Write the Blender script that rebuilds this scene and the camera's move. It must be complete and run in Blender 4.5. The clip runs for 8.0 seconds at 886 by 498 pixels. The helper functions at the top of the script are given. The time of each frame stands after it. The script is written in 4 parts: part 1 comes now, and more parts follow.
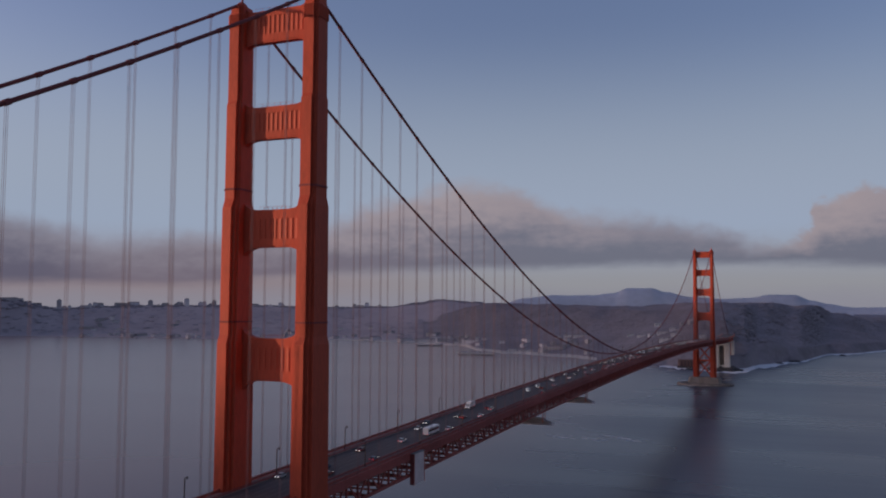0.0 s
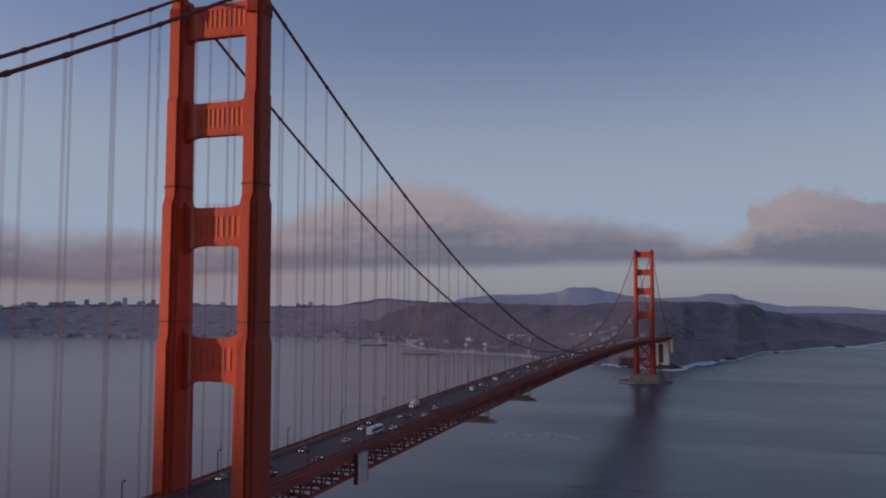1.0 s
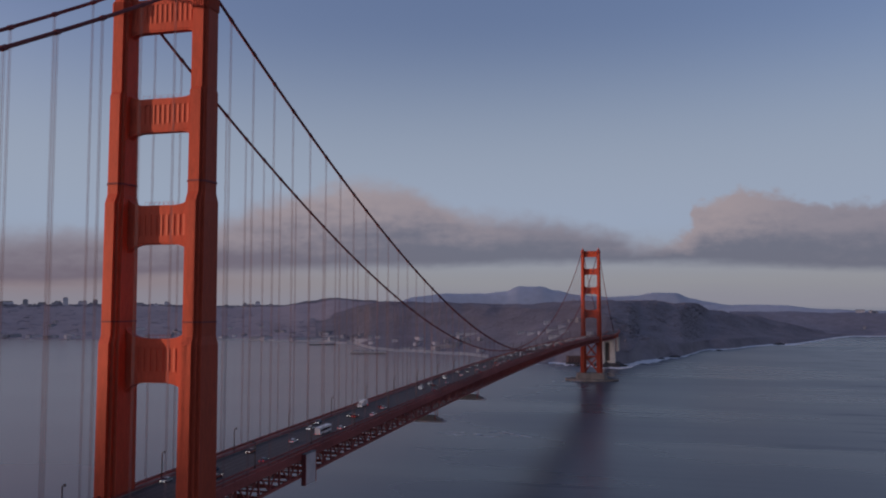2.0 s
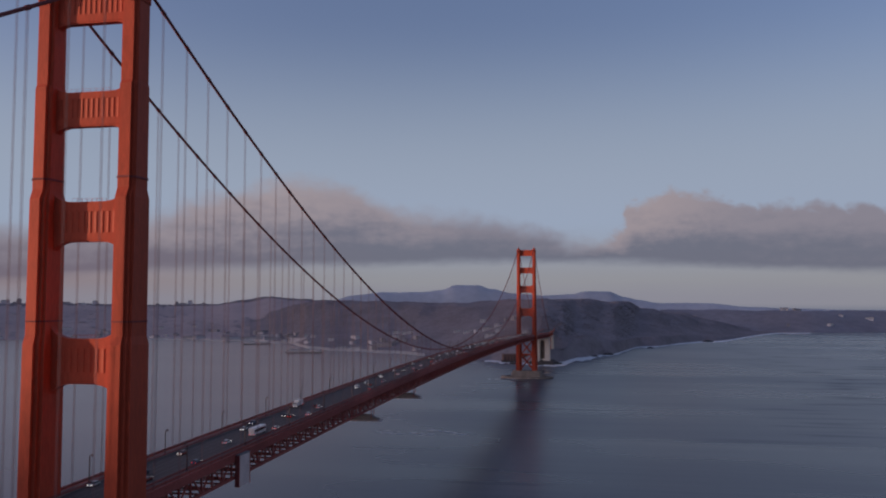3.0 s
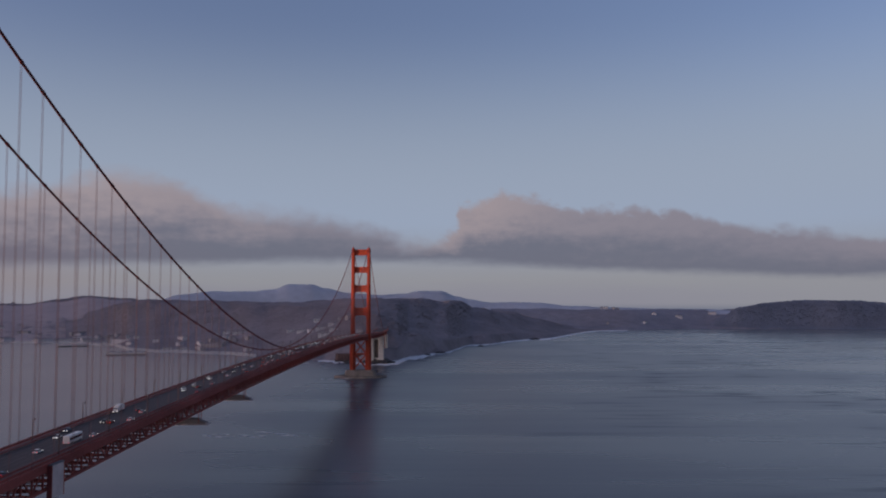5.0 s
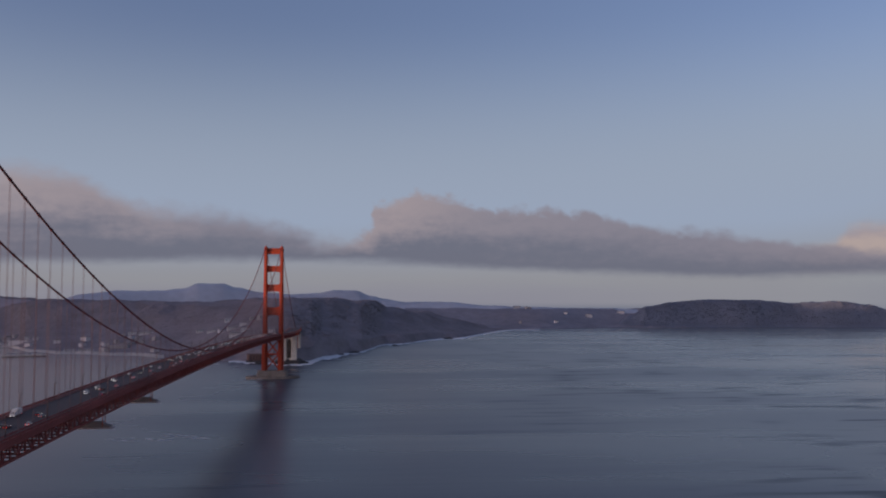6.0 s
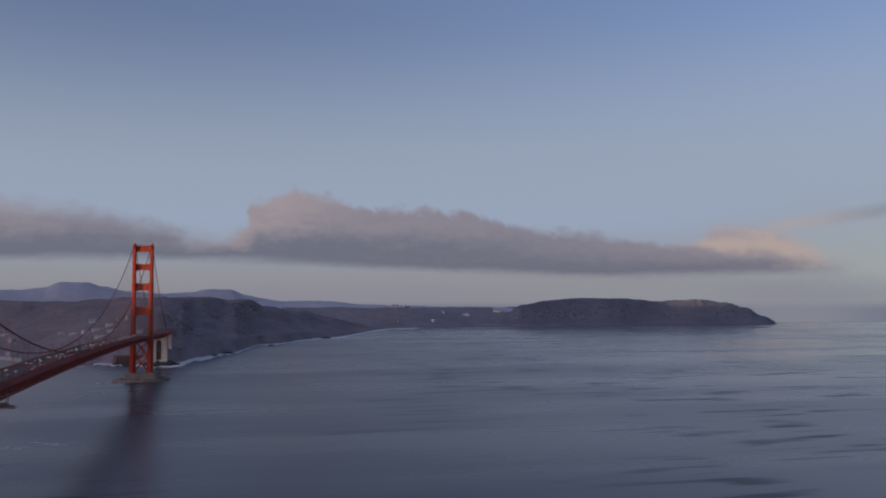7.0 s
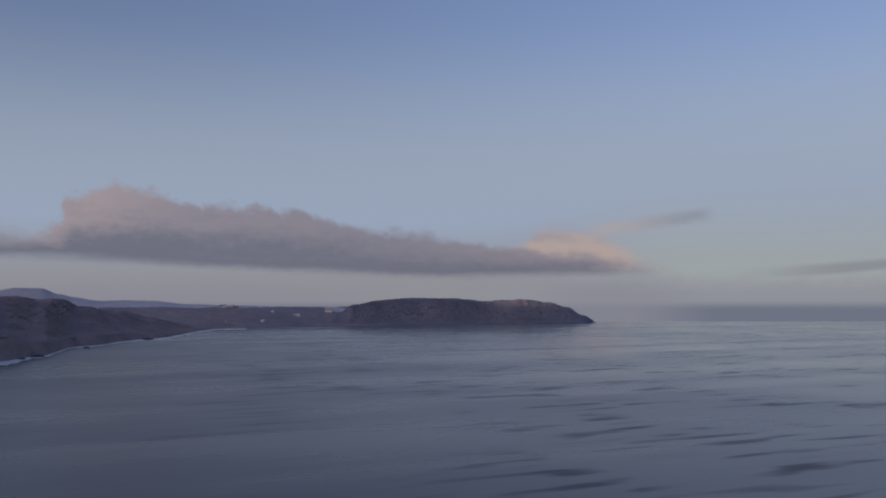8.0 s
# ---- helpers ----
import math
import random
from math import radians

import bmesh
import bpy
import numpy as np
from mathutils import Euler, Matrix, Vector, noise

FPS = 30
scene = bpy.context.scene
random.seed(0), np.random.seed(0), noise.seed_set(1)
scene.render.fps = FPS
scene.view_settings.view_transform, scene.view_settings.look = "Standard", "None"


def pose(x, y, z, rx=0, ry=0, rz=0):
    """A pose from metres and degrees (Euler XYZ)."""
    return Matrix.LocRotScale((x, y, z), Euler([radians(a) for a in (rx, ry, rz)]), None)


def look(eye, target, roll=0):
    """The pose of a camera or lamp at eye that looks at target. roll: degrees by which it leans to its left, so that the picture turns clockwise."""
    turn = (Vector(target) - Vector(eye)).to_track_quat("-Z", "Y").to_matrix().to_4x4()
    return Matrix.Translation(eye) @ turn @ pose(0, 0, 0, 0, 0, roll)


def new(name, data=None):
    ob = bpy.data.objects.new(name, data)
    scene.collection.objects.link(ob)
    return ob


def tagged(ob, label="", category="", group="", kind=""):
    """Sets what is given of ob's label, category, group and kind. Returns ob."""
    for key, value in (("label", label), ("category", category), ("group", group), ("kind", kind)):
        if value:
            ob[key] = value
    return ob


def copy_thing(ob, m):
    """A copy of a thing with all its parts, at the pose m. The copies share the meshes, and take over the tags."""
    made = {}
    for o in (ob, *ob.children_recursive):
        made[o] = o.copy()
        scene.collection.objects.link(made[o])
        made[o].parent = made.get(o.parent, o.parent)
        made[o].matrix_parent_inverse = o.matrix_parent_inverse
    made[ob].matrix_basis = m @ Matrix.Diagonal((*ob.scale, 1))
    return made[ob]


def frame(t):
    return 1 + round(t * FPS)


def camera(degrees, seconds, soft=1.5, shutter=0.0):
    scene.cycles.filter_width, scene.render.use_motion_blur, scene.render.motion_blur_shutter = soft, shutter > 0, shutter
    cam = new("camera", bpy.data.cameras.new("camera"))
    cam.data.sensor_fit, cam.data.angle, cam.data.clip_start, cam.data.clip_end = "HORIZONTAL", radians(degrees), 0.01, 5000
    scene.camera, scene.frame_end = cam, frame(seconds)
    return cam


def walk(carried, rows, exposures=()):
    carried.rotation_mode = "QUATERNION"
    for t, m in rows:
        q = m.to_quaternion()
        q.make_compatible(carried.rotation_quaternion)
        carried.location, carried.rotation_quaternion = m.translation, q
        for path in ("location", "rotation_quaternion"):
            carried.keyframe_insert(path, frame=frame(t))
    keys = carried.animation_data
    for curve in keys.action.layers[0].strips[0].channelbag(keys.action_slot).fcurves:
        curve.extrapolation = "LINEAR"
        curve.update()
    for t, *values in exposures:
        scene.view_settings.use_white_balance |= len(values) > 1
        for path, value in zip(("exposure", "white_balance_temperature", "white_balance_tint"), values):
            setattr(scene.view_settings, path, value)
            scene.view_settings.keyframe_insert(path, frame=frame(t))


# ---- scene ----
# ------------------------------------------------------------------ camera
cam = camera(54.96, 8.0, soft=2.0)
EYE = (149.7, -222.5, 131.8)
TURNS = [  # seconds, yaw, pitch, roll
    (0.0, 22.70, 3.774, 0.25), (0.5, 20.71, 3.750, 0.23), (1.0, 18.96, 3.735, 0.19), (1.5, 17.22, 3.730, 0.14),
    (1.7, 16.50, 3.715, 0.12), (2.8, 12.45, 3.615, 0.02), (3.0, 11.28, 3.602, 0.01), (3.5, 8.38, 3.595, 0.01),
    (4.0, 5.68, 3.575, 0.0), (4.5, 2.74, 3.569, -0.02), (4.7, 1.70, 3.56, -0.02), (5.8, -4.25, 3.53, -0.02),
    (6.0, -5.55, 3.52, -0.03), (6.5, -8.99, 3.49, -0.09), (7.0, -13.72, 3.44, -0.16), (7.5, -19.53, 3.45, -0.12),
    (8.0, -24.96, 3.40, -0.10)]
walk(cam, [(t, pose(*EYE, 90 + p, 0, y) @ pose(0, 0, 0, 0, 0, r)) for t, y, p, r in TURNS],
     exposures=[(0.0, 0.0, 6620, 13), (8.0, 0.0, 6620, 13)])

# ------------------------------------------------------------------ light
SUN_BEARING, SUN_HEIGHT = radians(-108.6), radians(2.2)   # bearing from +y towards +x
SUN_STRENGTH, SKY_STRENGTH = 4.2, 0.1

sun = new("sun", bpy.data.lights.new("sun", "SUN"))
sun.data.energy, sun.data.angle, sun.data.color = SUN_STRENGTH, radians(0.5), (1.0, 0.62, 0.42)
sun.matrix_world = look((0, 0, 0), (-math.sin(SUN_BEARING) * math.cos(SUN_HEIGHT),
                                    -math.cos(SUN_BEARING) * math.cos(SUN_HEIGHT), -math.sin(SUN_HEIGHT)))


class Nodes:
    """Short hand for a node tree."""

    def __init__(self, tree):
        self.tree = tree

    def add(self, kind):
        return self.tree.nodes.new(kind)

    def put(self, socket, v):
        if isinstance(v, bpy.types.NodeSocket):
            self.tree.links.new(v, socket)
        else:
            socket.default_value = v

    def math(self, op, a, b=0.0, c=0.0, clamp=False):
        n = self.add("ShaderNodeMath")
        n.operation, n.use_clamp = op, clamp
        for i, v in enumerate((a, b, c)):
            self.put(n.inputs[i], v)
        return n.outputs[0]

    def ramp(self, fac, stops, mode="LINEAR"):
        n = self.add("ShaderNodeValToRGB")
        n.color_ramp.interpolation = mode
        while len(n.color_ramp.elements) < len(stops):
            n.color_ramp.elements.new(0.5)
        for e, (p, c) in zip(n.color_ramp.elements, sorted(stops, key=lambda s: s[0])):
            e.position = p
            e.color = (c, c, c, 1) if isinstance(c, (int, float)) else (*c, 1)
        self.put(n.inputs[0], fac)
        return n.outputs[0]

    def mix(self, fac, a, b):
        n = self.add("ShaderNodeMix")
        n.data_type = "RGBA"
        self.put(n.inputs[0], fac)
        for i, v in ((6, a), (7, b)):
            self.put(n.inputs[i], (*v, 1) if isinstance(v, tuple) and len(v) == 3 else v)
        return n.outputs[2]

    def step(self, v, lo, hi):
        n = self.add("ShaderNodeMapRange")
        n.interpolation_type = "SMOOTHSTEP"
        for i, s in enumerate((v, lo, hi, 0.0, 1.0)):
            self.put(n.inputs[i], s)
        return n.outputs[0]

    def noise(self, vector, scale, detail=4.0, rough=0.5, w=None):
        n = self.add("ShaderNodeTexNoise")
        n.noise_dimensions = "3D"
        self.put(n.inputs["Vector"], vector)
        n.inputs["Scale"].default_value, n.inputs["Detail"].default_value = scale, detail
        n.inputs["Roughness"].default_value = rough
        return n.outputs[0]

    def vec(self, x, y, z):
        n = self.add("ShaderNodeCombineXYZ")
        for i, v in enumerate((x, y, z)):
            self.put(n.inputs[i], v)
        return n.outputs[0]


def make_sky():
    """Early sky over a bank of low cloud and a hazy horizon."""
    world = bpy.data.worlds.new("world")
    scene.world = world
    world.use_nodes = True
    world.node_tree.nodes.clear()
    n = Nodes(world.node_tree)
    sky = n.add("ShaderNodeTexSky")
    sky.sky_type = "NISHITA"
    sky.sun_disc, sky.sun_elevation, sky.sun_rotation = False, SUN_HEIGHT, SUN_BEARING
    sky.altitude, sky.air_density, sky.dust_density, sky.ozone_density = 100, 1.0, 1.5, 2.0
    way = n.add("ShaderNodeTexCoord").outputs["Generated"]
    sep = n.add("ShaderNodeSeparateXYZ")
    n.put(sep.inputs[0], way)
    x, y, z = sep.outputs
    bearing = n.math("MULTIPLY", n.math("ARCTAN2", x, y), 180 / math.pi)
    height = n.math("MULTIPLY", n.math("ARCSINE", z), 180 / math.pi)

    def along(rows, where, top):
        """A value by bearing in degrees."""
        u = n.math("DIVIDE", n.math("ADD", where, 90.0), 200.0)
        return n.math("MULTIPLY", n.ramp(u, [((a + 90) / 200, v / top) for a, v in rows]), top)

    # soft rolls and round billows that shape the cloud edges
    cell = n.vec(n.math("MULTIPLY", bearing, 0.6), height, 0.0)
    smear = n.vec(n.math("MULTIPLY", bearing, 0.16), height, 3.0)
    big = n.math("SUBTRACT", n.noise(cell, 0.5, 2.0, 0.5), 0.5)
    fine = n.math("SUBTRACT", n.noise(cell, 1.8, 6.0, 0.55), 0.5)
    streak = n.math("SUBTRACT", n.noise(smear, 0.9, 4.0, 0.5), 0.5)

    def billow(scale, seed):
        v = n.noise(n.vec(n.math("MULTIPLY", bearing, 0.75), height, seed), scale, 2.0, 0.45)
        return n.math("ABSOLUTE", n.math("SUBTRACT", n.math("MULTIPLY", v, 2.0), 1.0))

    puffs = n.math("ADD", n.math("MULTIPLY", billow(0.55, 1.0), 1.3), n.math("MULTIPLY", billow(1.5, 5.0), 0.55))
    crisp = n.step(bearing, -3.0, 1.0)
    edge = n.math("ADD", n.math("MULTIPLY", big, 0.9), n.math("ADD", n.math("MULTIPLY", fine, n.math("SUBTRACT", 0.7, n.math("MULTIPLY", crisp, 0.35))),
                  n.math("MULTIPLY", n.math("SUBTRACT", puffs, 0.45), n.math("ADD", 0.45, n.math("MULTIPLY", n.math("MULTIPLY", crisp, n.step(bearing, 26.0, 10.0)), 0.65)))))
    # the main bank: outline of its top, leaning over at the steep end, and its flat base
    leaning = n.math("ADD", bearing, n.math("MULTIPLY", n.math("SUBTRACT", height, 5.2), n.math("ADD", 0.4, n.math("MULTIPLY", big, 2.5))))
    top = along(((-80, 5.0), (-58, 7.0), (-50.3, 6.1), (-47.2, 5.3), (-44.9, 4.4), (-40.6, 5.0), (-30.5, 5.7), (-28.2, 7.0), (-24.4, 8.0),
                 (-20.5, 8.8), (-17.2, 8.5), (-15.2, 7.4), (-13.6, 6.7), (-9.3, 6.4), (-7, 6.1), (-4.8, 5.6), (-3.3, 4.7), (-0.6, 4.5),
                 (0.5, 5.0), (1.0, 6.5), (2.4, 7.3), (4.5, 7.7), (6.7, 7.4), (8.2, 6.7), (13.9, 6.4), (16.5, 6.0), (19.4, 5.0), (24, 4.6),
                 (26.5, 3.9), (30, 3.4), (39.5, 2.6), (110, 2.6)), leaning, 10.0)
    base = along(((-90, 1.0), (-50, 1.2), (-37.7, 1.25), (-29.7, 2.1), (-18.3, 2.45), (-7, 2.7), (0, 2.55), (5, 2.4), (12, 2.05),
                  (19, 1.65), (26, 1.45), (39, 1.55), (110, 1.5)), bearing, 10.0)
    above = n.math("ADD", n.math("SUBTRACT", top, height), edge)
    below = n.math("ADD", n.math("SUBTRACT", height, base), n.math("ADD", n.math("MULTIPLY", streak, 0.7), n.math("MULTIPLY", fine, 0.25)))
    soft = n.math("SUBTRACT", 1.6, n.math("MULTIPLY", crisp, 0.9))
    fray = n.math("SUBTRACT", 1.0, n.step(n.math("ADD", bearing, n.math("MULTIPLY", fine, 3.0)), 34.0, 40.5))
    veil = n.math("MULTIPLY", n.math("MULTIPLY", n.step(above, -0.12, soft), n.step(below, -0.3, 0.5)), fray)
    # blue-grey underside, paler rosy shoulders
    rise = n.math("DIVIDE", n.math("SUBTRACT", height, base), n.math("MAXIMUM", n.math("SUBTRACT", top, base), 0.5))
    rise = n.math("ADD", rise, n.math("ADD", n.math("MULTIPLY", streak, 0.6), n.math("MULTIPLY", fine, 0.45)))
    lit = along(((-60, 0.0), (-44, 0.1), (-31, 0.6), (-23, 1.0), (-15, 0.65), (-10, 0.3), (-3, 0.1), (0.5, 0.8), (2.5, 1.0), (5, 0.75), (8, 0.35),
                 (14, 0.25), (22, 0.1), (28, 0.2), (40, 0.3)), bearing, 1.0)
    glow = n.math("MULTIPLY", n.step(rise, 0.15, 0.8), n.math("ADD", 0.06, n.math("MULTIPLY", lit, 0.85)))
    under = n.mix(n.step(bearing, -12.0, -36.0), CLOUD_BODY, n.mix(n.step(bearing, -42.0, -49.0), CLOUD_EAST, CLOUD_DARK))
    shade = n.mix(n.step(rise, 0.1, 0.95), under, CLOUD_TOP)
    body = n.mix(glow, shade, CLOUD_CREST)
    # clear sky, paling down to a creamy strip below the bank
    dusk = n.mix(n.step(bearing, -14.0, -38.0), HAZE, HAZE_EAST)
    dusk = n.mix(n.step(bearing, 26.0, 42.0), dusk, HAZE_SEA)
    mul = n.add("ShaderNodeMix")
    mul.data_type, mul.blend_type = "RGBA", "MULTIPLY"
    mul.inputs[0].default_value = 1.0
    n.put(mul.inputs[6], sky.outputs[0])
    n.put(mul.inputs[7], (*SKY_TONE, 1))
    col = n.mix(n.step(height, 19.0, 5.0), mul.outputs[2], MID_SKY)
    col = n.mix(n.step(height, n.math("ADD", 5.5, n.math("MULTIPLY", n.step(bearing, 26.0, 42.0), 2.5)), 1.2), col, dusk)
    # dimmer sky opposite the sun
    west = n.math("MULTIPLY", n.step(bearing, 52.0, 88.0), n.step(bearing, 170.0, 125.0))
    col = n.mix(n.math("MULTIPLY", west, 0.85), col, SKY_WEST)
    # wide hazy glow round the low sun
    facing = n.math("ADD", n.math("MULTIPLY", x, math.sin(SUN_BEARING)), n.math("MULTIPLY", y, math.cos(SUN_BEARING)))
    halo = n.math("MULTIPLY", n.step(facing, 0.52, 1.0), n.step(height, 40.0, 0.0))
    col = n.mix(halo, col, SUN_GLOW)
    # violet haze lying on the land, with faint streaks of low cloud
    low = n.math("MULTIPLY", n.step(n.math("ADD", height, n.math("MULTIPLY", streak, 1.0)), 1.6, 0.2), n.step(bearing, 34.0, 8.0))
    col = n.mix(n.math("MULTIPLY", low, 0.75), col, LOW_HAZE)
    # peach cloud standing behind the far end of the bank
    warm_top = along(((20, 2.0), (27, 3.2), (30.4, 3.7), (31.3, 5.2), (33.1, 5.0), (35.2, 4.6), (37, 3.7), (39, 2.6), (41, 1.6), (60, 1.0)), bearing, 10.0)
    warm_edge = n.math("ADD", n.math("SUBTRACT", warm_top, height), n.math("MULTIPLY", edge, 0.9))
    warm = n.math("MULTIPLY", n.math("MULTIPLY", n.step(warm_edge, -0.3, 1.0), n.step(height, 1.5, 2.4)),
                  n.math("MULTIPLY", n.step(bearing, 26.5, 30.0), n.step(bearing, 41.0, 36.0)))
    peach = n.mix(n.step(n.math("ADD", n.math("MULTIPLY", fine, 0.4), n.math("ADD", big, n.math("MULTIPLY", streak, 0.5))), -0.2, 0.12), CLOUD_CREST, CLOUD_WARM)
    col = n.mix(n.math("MULTIPLY", warm, 0.9), col, peach)
    # a thin wisp drawn out of it, and a faint bar of cloud over the open sea
    line = n.math("ADD", n.math("MULTIPLY", n.math("SUBTRACT", bearing, 36.0), 0.13), 4.6)
    off = n.math("ABSOLUTE", n.math("ADD", n.math("SUBTRACT", height, line), n.math("MULTIPLY", edge, 0.4)))
    wisp = n.math("MULTIPLY", n.step(off, 0.7, 0.0), n.math("MULTIPLY", n.step(bearing, 33.5, 36.0), n.step(bearing, 43.0, 41.6)))
    col = n.mix(n.math("MULTIPLY", wisp, 0.45), col, n.mix(n.step(bearing, 36.0, 41.5), CLOUD_WARM, CLOUD_FAR))
    off = n.math("ABSOLUTE", n.math("ADD", n.math("SUBTRACT", height, n.math("MULTIPLY", n.math("SUBTRACT", bearing, 10.0), 0.048)), n.math("MULTIPLY", streak, 0.5)))
    stripe = n.math("MULTIPLY", n.step(off, 0.5, 0.1), n.step(bearing, 43.0, 51.0))
    col = n.mix(n.math("MULTIPLY", stripe, 0.6), col, CLOUD_FAR)
    col = n.mix(n.math("MULTIPLY", veil, 0.95), col, body)
    # sea fog under the clouds, then the last of the sea up to the true horizon
    mist = n.math("MULTIPLY", n.step(n.math("ADD", height, n.math("MULTIPLY", fine, 0.8)), 2.0, 0.2), n.step(bearing, 22.0, 38.0))
    col = n.mix(n.math("MULTIPLY", mist, 0.7), col, MIST)
    col = n.mix(n.step(height, 0.0, -0.7), col, FAR_SEA)
    bank = n.math("MULTIPLY", n.step(n.math("ABSOLUTE", n.math("SUBTRACT", bearing, 36.0)), 7.5, 1.0), n.step(n.math("ADD", height, n.math("MULTIPLY", big, 2.0)), 2.6, 0.0))
    col = n.mix(n.math("MULTIPLY", bank, 0.7), col, MIST)
    back = n.add("ShaderNodeBackground")
    back.inputs[1].default_value = SKY_STRENGTH
    n.put(back.inputs[0], col)
    n.put(n.add("ShaderNodeOutputWorld").inputs[0], back.outputs[0])


CLOUD_BODY, CLOUD_TOP, CLOUD_CREST, CLOUD_WARM = (1.42, 1.53, 2.02), (1.98, 1.98, 2.52), (3.45, 2.95, 3.12), (4.3, 3.5, 3.25)
CLOUD_DARK, CLOUD_EAST, CLOUD_FAR = (1.05, 1.02, 1.5), (1.6, 1.4, 1.8), (2.0, 2.15, 2.5)
MID_SKY, SKY_TONE, SKY_WEST = (3.0, 3.7, 4.85), (3.5, 2.98, 3.72), (1.5, 1.6, 2.1)
HAZE, HAZE_EAST, LOW_HAZE = (2.72, 2.83, 3.12), (2.5, 2.08, 2.3), (2.38, 2.42, 2.95)
HAZE_SEA, MIST, FAR_SEA = (3.25, 3.65, 3.75), (2.4, 2.5, 2.95), (1.5, 1.72, 2.3)
SUN_GLOW = (27.0, 20.0, 18.0)
make_sky()


# ------------------------------------------------------------------ materials
def material(name, colour, rough=0.6, metal=0.0, spread=0.25, sizes=(0.4, 6.0), stretch=(1, 1, 1), bump=0.0, second=None,
             per_object=0.0, emit=None, specular=0.5):
    """A surface with colour variation at two sizes (metres) and a fine relief."""
    m = bpy.data.materials.new(name)
    m.use_nodes = True
    n = Nodes(m.node_tree)
    shader = m.node_tree.nodes["Principled BSDF"]
    shader.inputs["Metallic"].default_value = metal
    shader.inputs["Specular IOR Level"].default_value = specular
    place = n.add("ShaderNodeMapping")
    place.inputs["Scale"].default_value = stretch
    n.put(place.inputs[0], n.add("ShaderNodeTexCoord").outputs["Object"])
    small = n.noise(place.outputs[0], 1 / sizes[0], 5.0, 0.6)
    large = n.noise(place.outputs[0], 1 / sizes[1], 3.0, 0.5)
    blend = n.math("ADD", n.math("MULTIPLY", small, 0.5), n.math("MULTIPLY", large, 0.5))
    if per_object:
        rnd = n.add("ShaderNodeObjectInfo").outputs["Random"]
        blend = n.math("ADD", blend, n.math("MULTIPLY", n.math("SUBTRACT", rnd, 0.5), per_object))
    dark = tuple(c * (1 - spread) for c in colour)
    light = second or tuple(min(1.0, c * (1 + spread)) for c in colour)
    n.put(shader.inputs["Base Color"], n.mix(n.step(blend, 0.3, 0.7), dark, light))
    n.put(shader.inputs["Roughness"], n.math("ADD", rough - 0.08, n.math("MULTIPLY", small, 0.16), clamp=True))
    if bump:
        b = n.add("ShaderNodeBump")
        b.inputs["Strength"].default_value, b.inputs["Distance"].default_value = 0.6, bump
        n.put(b.inputs["Height"], small)
        n.put(shader.inputs["Normal"], b.outputs[0])
    if emit:
        shader.inputs["Emission Color"].default_value = (*emit[:3], 1)
        shader.inputs["Emission Strength"].default_value = emit[3]
    return m


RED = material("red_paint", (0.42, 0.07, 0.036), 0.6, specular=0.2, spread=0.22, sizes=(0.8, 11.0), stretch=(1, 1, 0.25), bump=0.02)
# deck steel: the same red darkened, its shade and haze worked into the colour
SHADED_RED = material("weathered_red_paint", (0.28, 0.074, 0.066), 0.7, specular=0.2, spread=0.3, sizes=(0.8, 11.0), stretch=(1, 0.4, 1), bump=0.02)
RED_ROPE = material("red_rope", (0.20, 0.13, 0.14), 0.7, spread=0.2, specular=0.2)
CABLE = material("cable_paint", (0.19, 0.055, 0.058), 0.7, specular=0.15, spread=0.25, sizes=(0.5, 9.0))
LAMP_PAINT = material("lamp_paint", (0.06, 0.03, 0.03), 0.5, spread=0.2)
ASPHALT = material("asphalt", (0.076, 0.060, 0.060), 0.85, spread=0.3, sizes=(0.6, 14.0), stretch=(1, 0.15, 1), bump=0.01)
WALKWAY = material("walkway_concrete", (0.20, 0.19, 0.18), 0.85, spread=0.25, bump=0.01)
PIER = material("stained_pier_concrete", (0.25, 0.215, 0.19), 0.9, spread=0.35, sizes=(1.5, 9.0), bump=0.05)
CONCRETE = material("concrete", (0.62, 0.57, 0.50), 0.85, spread=0.25, sizes=(1.5, 12.0), stretch=(1, 1, 0.3), bump=0.04)
GREY_PANEL = material("grey_sheeting", (0.62, 0.53, 0.53), 0.7, spread=0.15, sizes=(1.0, 5.0), bump=0.03)
NETTING = material("grey_netting", (0.26, 0.22, 0.21), 0.9, spread=0.25, sizes=(0.6, 4.0))
STEEL = material("grey_steel", (0.16, 0.16, 0.17), 0.5, metal=0.6)
BRICK = material("brick_wall", (0.14, 0.085, 0.075), 0.9, spread=0.3, sizes=(0.8, 9.0), bump=0.03)
# both woodland tones greyed to mauve, with the far haze in them
HAZED_FOREST = material("forest_ground", (0.255, 0.228, 0.246), 0.95, spread=0.2, sizes=(16.0, 120.0), bump=0.15, specular=0.1)
HAZED_LEAF = material("leaf_canopy", (0.255, 0.228, 0.246), 0.95, spread=0.2, sizes=(5.0, 90.0), specular=0.1)
# pale blue-grey paint does the work of haze before the ridge
HAZED_MOUNTAIN = material("scrub_mountain", (0.47, 0.51, 0.59), 0.95, spread=0.1, sizes=(40.0, 300.0), specular=0.0)
# the haze veil over the city trees is part of this pale colour
HAZED_PARK = material("park_trees", (0.37, 0.33, 0.345), 0.95, spread=0.15, sizes=(8.0, 120.0), specular=0.1)
# headland plants lightened and blued: distance haze mixed into the colour
HAZED_SCRUB = material("coastal_scrub", (0.18, 0.205, 0.265), 0.95, spread=0.14, sizes=(12.0, 120.0), specular=0.1)
